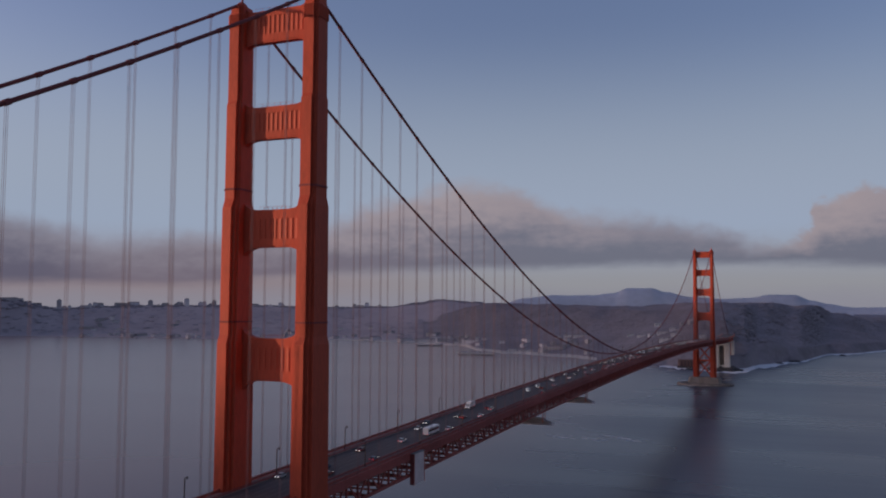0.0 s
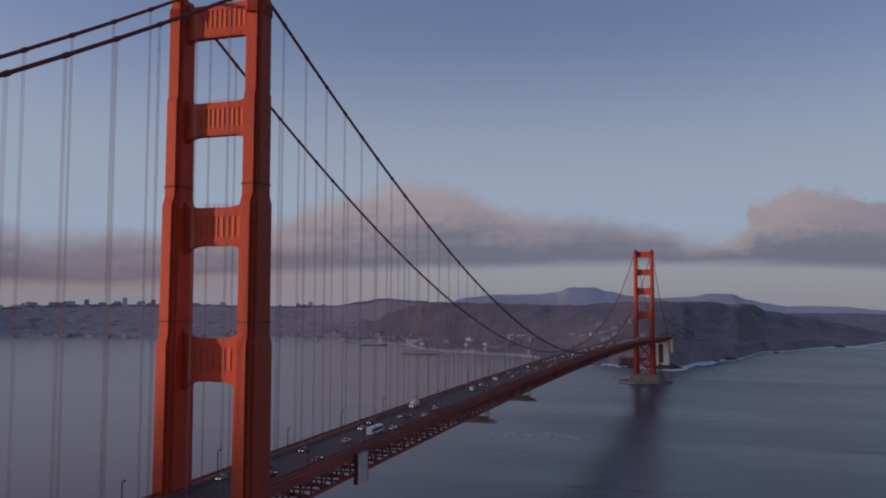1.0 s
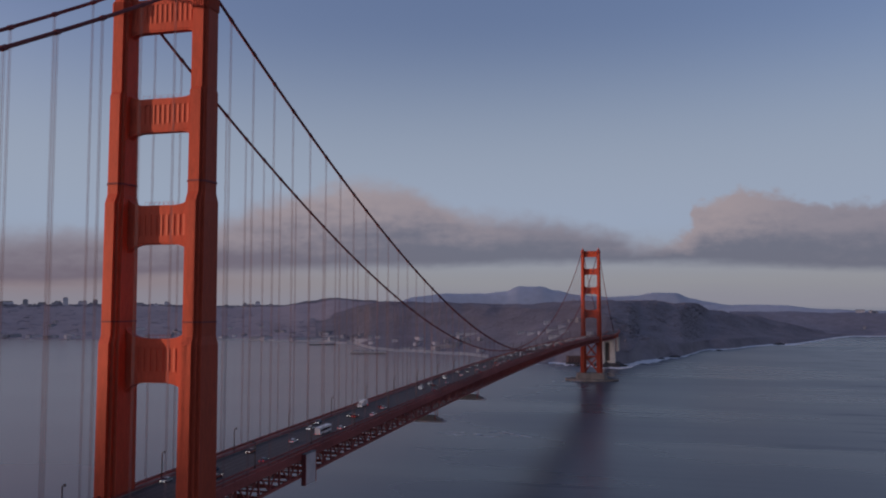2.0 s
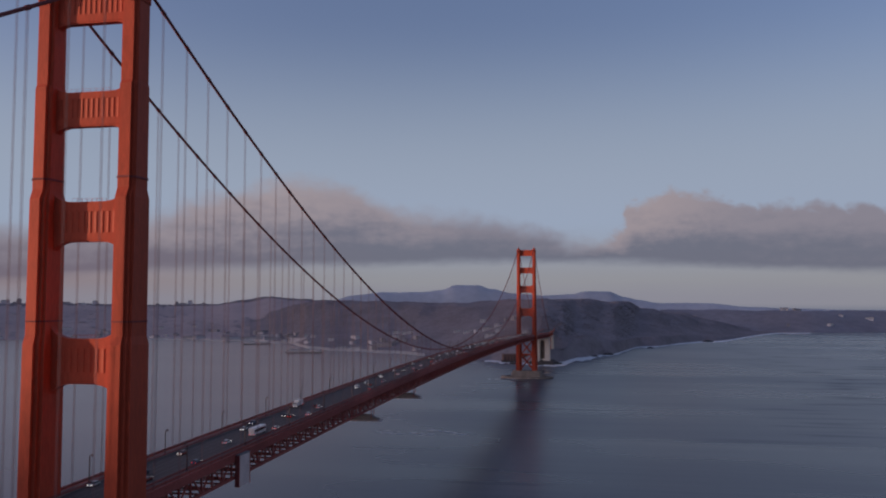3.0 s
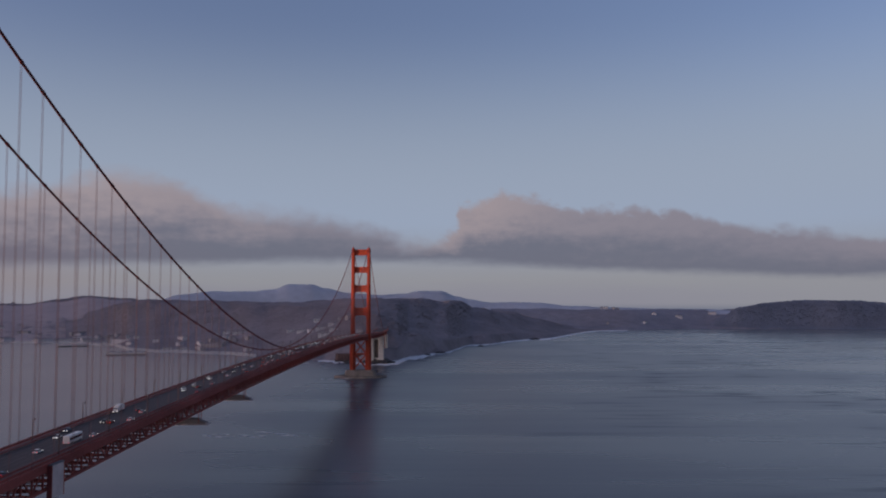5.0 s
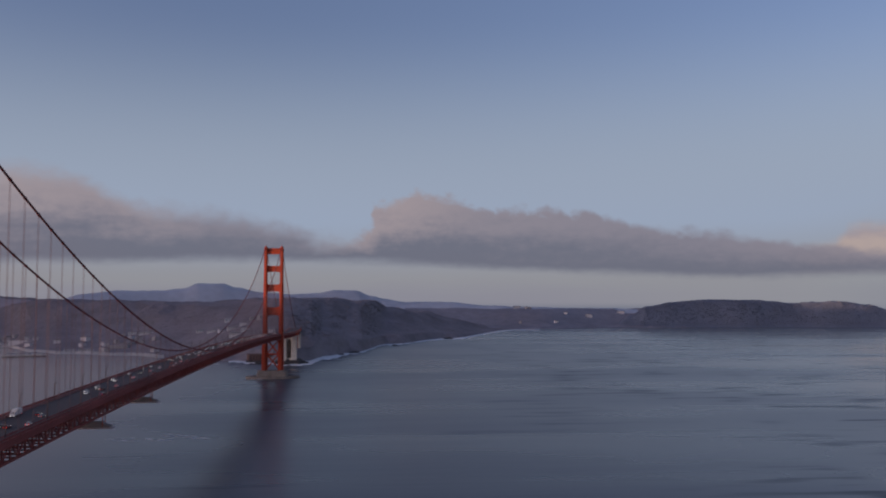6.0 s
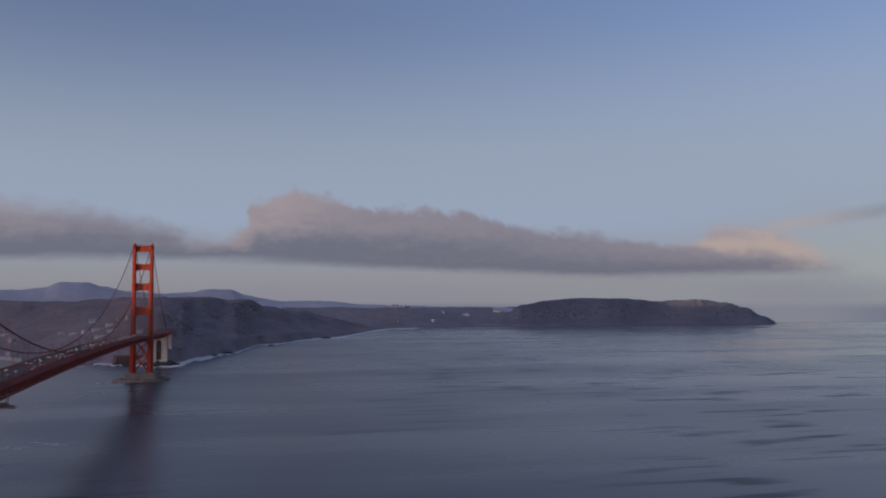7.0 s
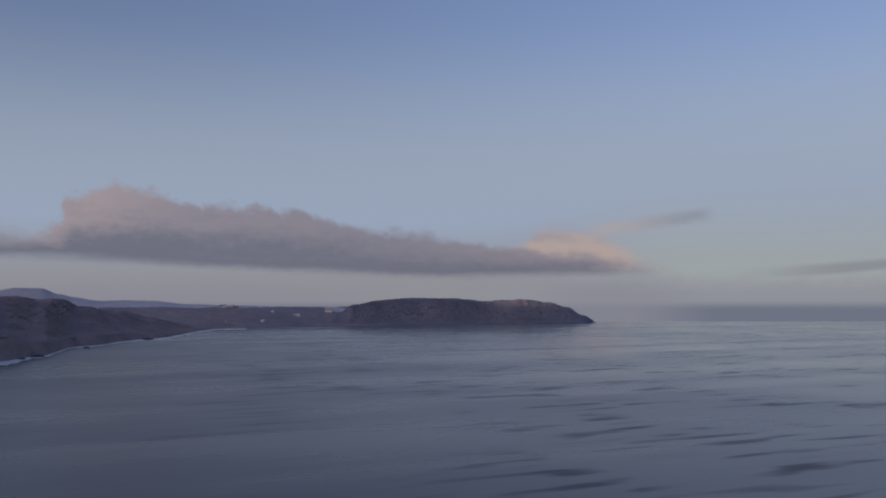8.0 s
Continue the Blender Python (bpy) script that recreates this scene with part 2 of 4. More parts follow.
# bluish haze cast baked into the ground colour
HAZED_TOWN = material("town_ground", (0.27, 0.265, 0.305), 0.95, spread=0.2, sizes=(40.0, 260.0), specular=0.1)
# city slopes painted paler and warmer to hold the bay haze
HAZED_BAY_TOWN = material("bay_town_ground", (0.44, 0.37, 0.375), 0.95, spread=0.12, sizes=(40.0, 260.0), specular=0.1)
SAND = material("beach_sand", (0.50, 0.46, 0.42), 0.95, spread=0.2, sizes=(5.0, 40.0))
PLASTER = material("pale_plaster", (0.50, 0.48, 0.49), 0.8, spread=0.3, per_object=0.9, sizes=(4.0, 30.0))
# skyline walls raised to a pale tone in place of haze
TOWER_WALL = material("dark_tower_wall", (0.52, 0.50, 0.53), 0.7, spread=0.3, per_object=0.8, sizes=(6.0, 30.0))
WHITE_WALL = material("white_wall", (0.62, 0.60, 0.60), 0.8, spread=0.12, sizes=(3.0, 20.0))
PALE_ROOF = material("pale_roof", (0.26, 0.25, 0.26), 0.8, spread=0.2, sizes=(3.0, 20.0))
ROOF = material("dull_roof", (0.26, 0.24, 0.25), 0.9, spread=0.3, per_object=0.6)
ROCK = material("wet_rock", (0.06, 0.055, 0.055), 0.7, spread=0.4, sizes=(2.0, 12.0), bump=0.3)
WINDOW = material("window_glass", (0.03, 0.035, 0.045), 0.15, spread=0.2)
RUBBER = material("rubber", (0.02, 0.02, 0.02), 0.9)
CAR_PAINTS = [material("car_paint_" + k, c, 0.3, spread=0.06) for k, c in (
    ("white", (0.75, 0.75, 0.74)), ("silver", (0.42, 0.43, 0.45)), ("black", (0.02, 0.02, 0.022)), ("blue", (0.04, 0.06, 0.13)),
    ("red", (0.25, 0.03, 0.025)))]
HOUSE_ROOF = material("weathered_roof", (0.30, 0.265, 0.27), 0.9, spread=0.2, per_object=0.5)
HEADLIGHT = material("headlight_lens", (0.9, 0.9, 0.85), 0.2, emit=(1.0, 0.95, 0.88, 1.6))
TAILLIGHT = material("taillight_lens", (0.3, 0.01, 0.01), 0.3, emit=(1.0, 0.06, 0.03, 1.2))


def foam_material():
    m = material("sea_foam", (0.82, 0.84, 0.86), 0.9, spread=0.12, sizes=(3.0, 20.0))
    return m


FOAM = foam_material()


def sea_material():
    """Sea smoothed by a slow shutter: a soft gloss with drawn-out bands of wind and current."""
    m = bpy.data.materials.new("sea")
    m.use_nodes = True
    n = Nodes(m.node_tree)
    shader = m.node_tree.nodes["Principled BSDF"]
    shader.inputs["IOR"].default_value = 1.333
    spot = n.add("ShaderNodeTexCoord").outputs["Object"]
    turn = n.add("ShaderNodeMapping")
    turn.inputs["Rotation"].default_value = (0, 0, radians(8))
    turn.inputs["Scale"].default_value = (0.11, 1.0, 1.0)
    n.put(turn.inputs[0], spot)
    bands = n.noise(turn.outputs[0], 1 / 190.0, 3.0, 0.5)
    ripples = n.noise(turn.outputs[0], 1 / 14.0, 4.0, 0.6)
    swirl = n.noise(spot, 1 / 420.0, 3.0, 0.5)
    mood = n.math("ADD", n.math("MULTIPLY", bands, 0.65), n.math("MULTIPLY", swirl, 0.35))
    # sheltered bay, wind-ruffled strait, calm outer water
    cut = n.add("ShaderNodeSeparateXYZ")
    n.put(cut.inputs[0], spot)
    calm = n.ramp(n.math("DIVIDE", n.math("ADD", cut.outputs[0], 1000.0), 4000.0), [(0.0, 0.20), (0.21, 0.222), (0.28, 0.222), (0.42, 0.23), (0.6, 0.12), (1.0, 0.09)])
    dashes = n.math("MULTIPLY", n.step(n.noise(turn.outputs[0], 1 / 26.0, 3.0, 0.5), 0.58, 0.68), n.step(n.noise(spot, 1 / 300.0, 2.0, 0.5), 0.46, 0.6))
    # small ruffled patches far out
    flat = n.add("ShaderNodeMapping")
    flat.inputs["Rotation"].default_value = (0, 0, radians(42))
    flat.inputs["Scale"].default_value = (0.2, 1.0, 1.0)
    n.put(flat.inputs[0], spot)
    flecks = n.math("MULTIPLY", n.step(n.noise(flat.outputs[0], 1 / 22.0, 1.5, 0.5), 0.52, 0.68),
                    n.math("MULTIPLY", n.step(n.noise(spot, 1 / 210.0, 2.0, 0.5), 0.42, 0.58), n.step(cut.outputs[0], 300.0, 560.0)))
    # outer mist and the bay's rosy sky reflection are painted as base colours
    misted_sea = n.mix(n.step(mood, 0.35, 0.65), (0.158, 0.172, 0.172), (0.222, 0.240, 0.236))
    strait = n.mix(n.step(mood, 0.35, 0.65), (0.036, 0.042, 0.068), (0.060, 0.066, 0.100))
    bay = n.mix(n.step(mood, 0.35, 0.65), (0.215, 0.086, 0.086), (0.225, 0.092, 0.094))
    tint = n.mix(n.step(cut.outputs[0], 160.0, 700.0), n.mix(n.step(cut.outputs[0], 20.0, -400.0), strait, bay), misted_sea)
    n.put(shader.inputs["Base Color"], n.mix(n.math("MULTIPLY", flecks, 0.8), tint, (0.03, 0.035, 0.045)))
    n.put(shader.inputs["Roughness"], n.math("ADD", n.math("ADD", calm, n.math("ADD", n.math("MULTIPLY", flecks, 0.14), n.math("MULTIPLY", dashes, n.math("MULTIPLY", n.step(cut.outputs[0], -300.0, 100.0), 0.08)))), n.math("MULTIPLY", n.step(mood, 0.3, 0.7), n.math("ADD", 0.02, n.math("MULTIPLY", n.step(cut.outputs[0], -250.0, 60.0), 0.11)))))
    b = n.add("ShaderNodeBump")
    b.inputs["Strength"].default_value, b.inputs["Distance"].default_value = 0.35, 1.2
    swell = n.math("ADD", 0.02, n.math("MULTIPLY", n.step(cut.outputs[0], -250.0, 60.0), n.math("SUBTRACT", 0.9, n.math("MULTIPLY", n.step(cut.outputs[0], 500.0, 1300.0), 0.5))))
    n.put(b.inputs["Height"], n.math("MULTIPLY", swell, n.math("ADD", n.math("MULTIPLY", ripples, n.math("SUBTRACT", 0.42, n.math("MULTIPLY", n.step(cut.outputs[0], 250.0, 700.0), 0.4))), n.math("MULTIPLY", bands, 2.4))))
    n.put(shader.inputs["Normal"], b.outputs[0])
    n.put(shader.inputs["Specular IOR Level"], n.math("SUBTRACT", 0.5, n.math("MULTIPLY", n.step(cut.outputs[0], 700.0, 200.0), n.math("SUBTRACT", 0.16, n.math("MULTIPLY", n.step(cut.outputs[0], -300.0, 40.0), 0.08)))))
    return m


SEA = sea_material()


# ------------------------------------------------------------------ mesh helpers
def box(bm, x0, x1, y0, y1, z0, z1, bevel=0.0):
    vs = [bm.verts.new(p) for p in ((x0, y0, z0), (x1, y0, z0), (x1, y1, z0), (x0, y1, z0),
                                    (x0, y0, z1), (x1, y0, z1), (x1, y1, z1), (x0, y1, z1))]
    fs = [bm.faces.new([vs[i] for i in f]) for f in ((3, 2, 1, 0), (4, 5, 6, 7), (0, 1, 5, 4), (1, 2, 6, 5), (2, 3, 7, 6), (3, 0, 4, 7))]
    if bevel:
        edges = {e for f in fs for e in f.edges}
        bmesh.ops.bevel(bm, geom=list(edges), offset=bevel, segments=2, affect="EDGES", profile=0.6)
    return bm


def bar(bm, a, b, w, d=None):
    """A straight bar of rectangular section from a to b."""
    a, b, d = Vector(a), Vector(b), d or w
    axis = (b - a).normalized()
    side = axis.cross(Vector((0, 0, 1)))
    side = side.normalized() if side.length > 1e-3 else Vector((1, 0, 0))
    up = side.cross(axis).normalized()
    rings = []
    for p in (a, b):
        rings.append([bm.verts.new(p + side * (sx * w / 2) + up * (sz * d / 2)) for sx, sz in ((-1, -1), (1, -1), (1, 1), (-1, 1))])
    for i in range(4):
        j = (i + 1) % 4
        bm.faces.new((rings[0][i], rings[0][j], rings[1][j], rings[1][i]))
    bm.faces.new(rings[0][::-1])
    bm.faces.new(rings[1])
    return bm


def loft(bm, rings, cap=True):
    """Skin through rings of points with the same count."""
    made = [[bm.verts.new(p) for p in r] for r in rings]
    k = len(made[0])
    for lo, hi in zip(made, made[1:]):
        for i in range(k):
            j = (i + 1) % k
            bm.faces.new((lo[i], lo[j], hi[j], hi[i]))
    if cap:
        bm.faces.new(made[0][::-1])
        bm.faces.new(made[-1])
    return bm


def tube(bm, points, radius, sides=8):
    rings = []
    for i, p in enumerate(points):
        axis = (Vector(points[min(i + 1, len(points) - 1)]) - Vector(points[max(i - 1, 0)])).normalized()
        side = axis.cross(Vector((1, 0, 0))) if abs(axis.x) < 0.9 else axis.cross(Vector((0, 1, 0)))
        side.normalize()
        up = axis.cross(side)
        rings.append([Vector(p) + radius * (side * math.cos(2 * math.pi * k / sides) + up * math.sin(2 * math.pi * k / sides)) for k in range(sides)])
    return loft(bm, rings)


def mesh_of(name, bm, mat, smooth=False):
    bmesh.ops.recalc_face_normals(bm, faces=bm.faces)
    me = bpy.data.meshes.new(name)
    bm.to_mesh(me)
    bm.free()
    me.materials.append(mat)
    if smooth:
        for p in me.polygons:
            p.use_smooth = True
    return me


def part(name, bm, mat, parent, label="", smooth=False, at=None):
    ob = new(name, mesh_of(name, bm, mat, smooth) if isinstance(bm, bmesh.types.BMesh) else bm)
    ob.parent = parent
    if at is not None:
        ob.matrix_basis = at
    return tagged(ob, label)


def thing(name, label, category, group="", kind="", at=None):
    ob = tagged(new(name), label, category, group, kind)
    if at is not None:
        ob.matrix_basis = at
    return ob


def solid(name, bm, mat, label, category, kind="", group="", smooth=False):
    return tagged(new(name, mesh_of(name, bm, mat, smooth)), label, category, group, kind)


def bm_new():
    return bmesh.new()


# ------------------------------------------------------------------ bridge numbers
HALF, SPAN, SIDE = 13.72, 1280.2, 342.9          # cable offset, main span, side span
ROAD_AT_TOWER, CREST = 75.0, 8.0
CABLE_TOP, SAG = 228.3, 142.3
PANEL = 7.62


def road_z(y):
    if 0 <= y <= SPAN:
        return ROAD_AT_TOWER + CREST * (1 - ((y - SPAN / 2) / (SPAN / 2)) ** 2)
    s = -y if y < 0 else y - SPAN
    return ROAD_AT_TOWER - 0.0266 * s + 0.000012 * s * s


def cable_z(y):
    if 0 <= y <= SPAN:
        return CABLE_TOP - SAG * (1 - ((y - SPAN / 2) / (SPAN / 2)) ** 2)
    s = -y if y < 0 else y - SPAN
    return CABLE_TOP - 0.58 * s + 0.00036 * s * s


# ------------------------------------------------------------------ sea
def make_sea():
    bm = bm_new()
    rings = []
    for r in (40, 200, 600, 1200, 2000, 3000, 4000, 5600):
        rings.append([bm.verts.new((EYE[0] + r * math.cos(a), EYE[1] + r * math.sin(a), 0)) for a in [2 * math.pi * k / 96 for k in range(96)]])
    bm.faces.new(rings[0])
    for lo, hi in zip(rings, rings[1:]):
        for i in range(96):
            j = (i + 1) % 96
            bm.faces.new((lo[i], hi[i], hi[j], lo[j]))
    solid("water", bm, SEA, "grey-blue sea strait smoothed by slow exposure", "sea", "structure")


make_sea()


# ------------------------------------------------------------------ land
def table(rows, v):
    """Smooth value at v from rows of (place, value)."""
    if v <= rows[0][0]:
        return rows[0][1]
    for (a, p), (b, q) in zip(rows, rows[1:]):
        if v <= b:
            u = (v - a) / (b - a)
            u = u * u * (3 - 2 * u)
            return p + (q - p) * u
    return rows[-1][1]


def ground_at(bearing, r):
    b = radians(bearing)
    return EYE[0] + r * math.sin(b), EYE[1] + r * math.cos(b)


# bearing of the land as seen from the lookout, with the distance of the shore and the heights of the crests
SHORE = [(-66, 4300), (-50, 3874), (-43.8, 3626), (-37.6, 3377), (-29.6, 3234), (-24, 3004), (-21.6, 2800), (-20, 2480), (-18.4, 2370),
         (-14.6, 2239), (-12.4, 2120), (-8.4, 1960), (-4.6, 1850), (-3.4, 1920), (-2.4, 2080), (-0.28, 2235), (1.9, 2640), (6.2, 3080),
         (10.6, 4030), (18, 4360), (24, 4500), (29, 4640), (34, 4780), (35.4, 4860)]
CREST_NEAR = [(-66, 60), (-30, 55), (-24, 80), (-19, 114), (-14, 122), (-10, 125), (-6, 128), (-3, 126), (0, 113), (2, 101), (4, 82),
              (6, 60), (8, 38), (9.5, 14), (11, 0)]
# wooded back ridge standing above those crests
RIDGE = [(-24, 0), (-22.3, 24), (-21, 40), (-19.5, 48), (-17.5, 42), (-15.6, 39), (-14, 32), (-12.6, 30), (-10.7, 24), (-9, 14), (-7.4, 9), (-5, 9), (-3.2, 13),
         (-1.3, 24), (-0.4, 18), (0.5, 24), (1.0, 24), (1.9, 0), (11, 0)]
CREST_FAR = [(-66, 140), (-52, 150), (-49.5, 152), (-47, 108), (-44, 124), (-37, 124), (-30, 118), (-26.5, 120), (-24.5, 140), (-22.6, 158),
             (-20.8, 148), (-19, 128), (10, 96), (18, 94), (35, 90)]
PEAKS = [(-24, 60), (-19.5, 120), (-17.3, 170), (-15, 186), (-12.8, 190), (-11.4, 200), (-10.4, 230), (-9.0, 229), (-8, 206), (-6.5, 180), (-4.4, 170),
         (-2.8, 176), (-1.7, 193), (-0.3, 190), (0.7, 160), (1.6, 146), (3, 132), (6, 129), (9, 106), (12, 98), (17, 94), (20, 80)]
HEAD = [(16.5, 0), (18, 60), (19, 104), (20.5, 124), (22.6, 138), (25, 136), (27.9, 122), (30.4, 129), (32, 112), (33.2, 86), (34.2, 40), (35.2, 0)]


def rugged(x, y, size, seed=0.0):
    return noise.fractal(Vector((x / size, y / size, seed)), 0.6, 2.1, 5)


def sheet(name, mat, label, category, bearings, radii, height):
    """A stretch of land on a polar grid: bearings, radii(b) and height(b, u, x, y), with u from 0 at the shore to 1."""
    bm = bm_new()
    rows = []
    for b in bearings:
        row = []
        near, far, count = radii(b)
        for i in range(count + 1):
            u = i / count
            r = near + (far - near) * u
            x, y = ground_at(b, r)
            row.append(bm.verts.new((x, y, height(b, u, r, x, y))))
        rows.append(row)
    for a, c in zip(rows, rows[1:]):
        for i in range(len(a) - 1):
            bm.faces.new((a[i], a[i + 1], c[i + 1], c[i]))
    return solid(name, bm, mat, label, category, "structure", smooth=True)


def steps_of(a, b, d):
    k = int(round((b - a) / d))
    return [a + (b - a) * i / k for i in range(k + 1)]


def ease(u):
    u = min(1.0, max(0.0, u))
    return u * u * (3 - 2 * u)


def near_height(b, r, x, y):
    """Wooded hills behind the far bridgehead, rising from bluffs."""
    shore = table(SHORE, b) + 25 * rugged(x, y, 160, 3.0)
    d = r - shore
    if d < 0:
        return -3.0
    crest = table(CREST_NEAR, b)
    bluff = ease(d / 60) * (4 + 22 * ease((b + 12) / 6) * (1 - ease((b - 3) / 6)))
    rise = ease((d - 40) / 900)
    terrace = 42 * math.exp(-((x + 30) / 150) ** 2 - ((y - 1975) / 110) ** 2)
    back = table(RIDGE, b) * ease((d - 550) / 480)
    return bluff + terrace + back + max(0, crest - 24) * rise + (4 + 6 * rise) * rugged(x, y, 320, 1.0) * min(1, d / 120)


sheet("land_presidio", HAZED_FOREST, "dark wooded hills above the far shore", "hill", steps_of(-24, 11.5, 0.22),
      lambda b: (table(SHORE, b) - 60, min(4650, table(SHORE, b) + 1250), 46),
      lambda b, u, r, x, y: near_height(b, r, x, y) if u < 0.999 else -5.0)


def city_height(b, r, x, y):
    d = r - table(SHORE, b)
    top = table(CREST_FAR, b)
    return -3 + ease(d / 30) * 6 + (top - 4) * ease((r - table(SHORE, b) - 200) / (4600 - table(SHORE, b) - 200)) * ease(d / 200) \
        + 6 * rugged(x, y, 200, 2.0) * ease(d / 300)


sheet("land_city", HAZED_BAY_TOWN, "hazy built-up city slopes along the bay", "hill", steps_of(-66, -17, 0.25),
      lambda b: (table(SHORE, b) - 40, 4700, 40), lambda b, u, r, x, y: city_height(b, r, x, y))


# added ridge out of view, shaped to shade deck, water and far land
SUN_BLOCK = [(-130, 0), (-120, 276), (-100, 280), (-94, 296), (-84, 322), (-76, 352), (-62, 385), (-57, 440), (-53.4, 445), (-52.6, 0)]


def sun_block_height(b, u, r, x, y):
    return (table(SUN_BLOCK, b) + 10 * rugged(x, y, 500, 9.0)) * ease(u / 0.25) * (1 - ease((u - 0.7) / 0.3)) - 12


sheet("land_east", HAZED_TOWN, "unseen hill ridge added to keep the low sun off", "hill", steps_of(-130, -52.5, 0.5), lambda b: (3500, 7500, 50), sun_block_height)


def west_shore(b):
    return max(table(SHORE, b), 4060)


def west_height(b, r, x, y):
    d = r - west_shore(b)
    return -3 + ease(d / 40) * 14 + (table(CREST_FAR, b) - 14) * ease((d - 30) / 330) + 5 * rugged(x, y, 150, 4.0) * ease(d / 100)


sheet("land_west", HAZED_TOWN, "pale houses plateau above sea cliffs", "hill", steps_of(3, 22, 0.25),
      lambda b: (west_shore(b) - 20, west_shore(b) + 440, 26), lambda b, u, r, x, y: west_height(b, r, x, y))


def mountain_height(b, u, r, x, y):
    top = table(PEAKS, b)
    return (top + 4 * rugged(x, y, 260, 6.0)) * ease(u / 0.75) if u < 0.95 else 0.8 * top


sheet("mountain", HAZED_MOUNTAIN, "distant blue-grey mountain ridge in haze", "mountain", steps_of(-24, 20, 0.2),
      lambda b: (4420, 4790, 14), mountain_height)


def head_height(b, r, x, y):
    d = r - table(SHORE, b)
    return -3 + (table(HEAD, b) + 3) * ease(d / 150) * (1 + 0.05 * rugged(x, y, 60, 8.0))


sheet("land_headland", HAZED_SCRUB, "dark wooded headland reaching into the sea", "headland", steps_of(16.5, 35.3, 0.15),
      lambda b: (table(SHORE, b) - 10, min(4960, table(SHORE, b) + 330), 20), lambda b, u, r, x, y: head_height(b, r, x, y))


# ------------------------------------------------------------------ bridge towers
SECTIONS = [  # height, half face, half length, first step, second step
    (13.4, 2.0, 8.4, 1.2, 1.6), (70, 1.8, 7.9, 1.2, 1.5), (73, 1.5, 6.9, 1.1, 1.1), (119.8, 1.45, 6.7, 1.1, 1.0), (122.4, 1.4, 5.8, 1.0, 0.8),
    (161.8, 1.4, 5.6, 1.0, 0.8), (164.6, 1.55, 4.5, 1.0, 0.35), (194.8, 1.55, 4.4, 1.0, 0.35), (195.7, 1.6, 3.9, 0.95, 0.2), (219.5, 1.6, 3.8, 0.95, 0.2)]


def leg_ring(cx, z, fa, b, s1, s2, grow=0.0):
    q = [(fa, -b), (fa, -b + s1), (fa + s1, -b + s1), (fa + s1, -b + s1 + s2), (fa + s1 + s2, -b + s1 + s2)]
    q = [(x + grow, y - grow) for x, y in q]
    right = q + [(x, -y) for x, y in q[::-1]]
    left = [(-x, -y) for x, y in right]
    return [(cx + x, y, z) for x, y in right + left]


def section_at(z):
    for (z0, *a), (z1, *b) in zip(SECTIONS, SECTIONS[1:]):
        if z <= z1:
            u = (z - z0) / (z1 - z0)
            return [p + (q - p) * u for p, q in zip(a, b)]
    return SECTIONS[-1][1:]


def strut_mesh(z0, z1, inner, depth, haunch, drop):
    """A portal strut with rounded haunches and a sunk panel of vertical pointed ribs on both faces."""
    bm = bm_new()
    outline = []
    for sx in (1, -1):
        pts = []
        for k in range(7):
            a = math.pi / 2 * k / 6
            pts.append((inner - haunch * (1 - math.sin(a)), z1 + drop * 0.8 * (1 - math.cos(a))))
        low = []
        for k in range(7):
            a = math.pi / 2 * k / 6
            low.append((inner - haunch * (1 - math.sin(a)), z0 - drop * (1 - math.cos(a))))
        side = [(x, z) for x, z in low] + [(x, z) for x, z in pts[::-1]]
        outline.append([(sx * x, z) for x, z in side])
    ring = outline[0] + outline[1][::-1]
    front = [(x, -depth, z) for x, z in ring]
    back = [(x, depth, z) for x, z in ring]
    loft(bm, [front, back])
    return bm


def rib_mesh(width, height, depth):
    """One flat vertical rib with canted edges, standing on a wall that faces -y."""
    bm = bm_new()
    w = width / 2
    loft(bm, [[(-w, 0.05, z), (-w, -0.02, z), (w * 0.6, -depth, z), (w, -depth * 0.8, z), (w, 0.05, z)] for z in (0, height)])
    return bm


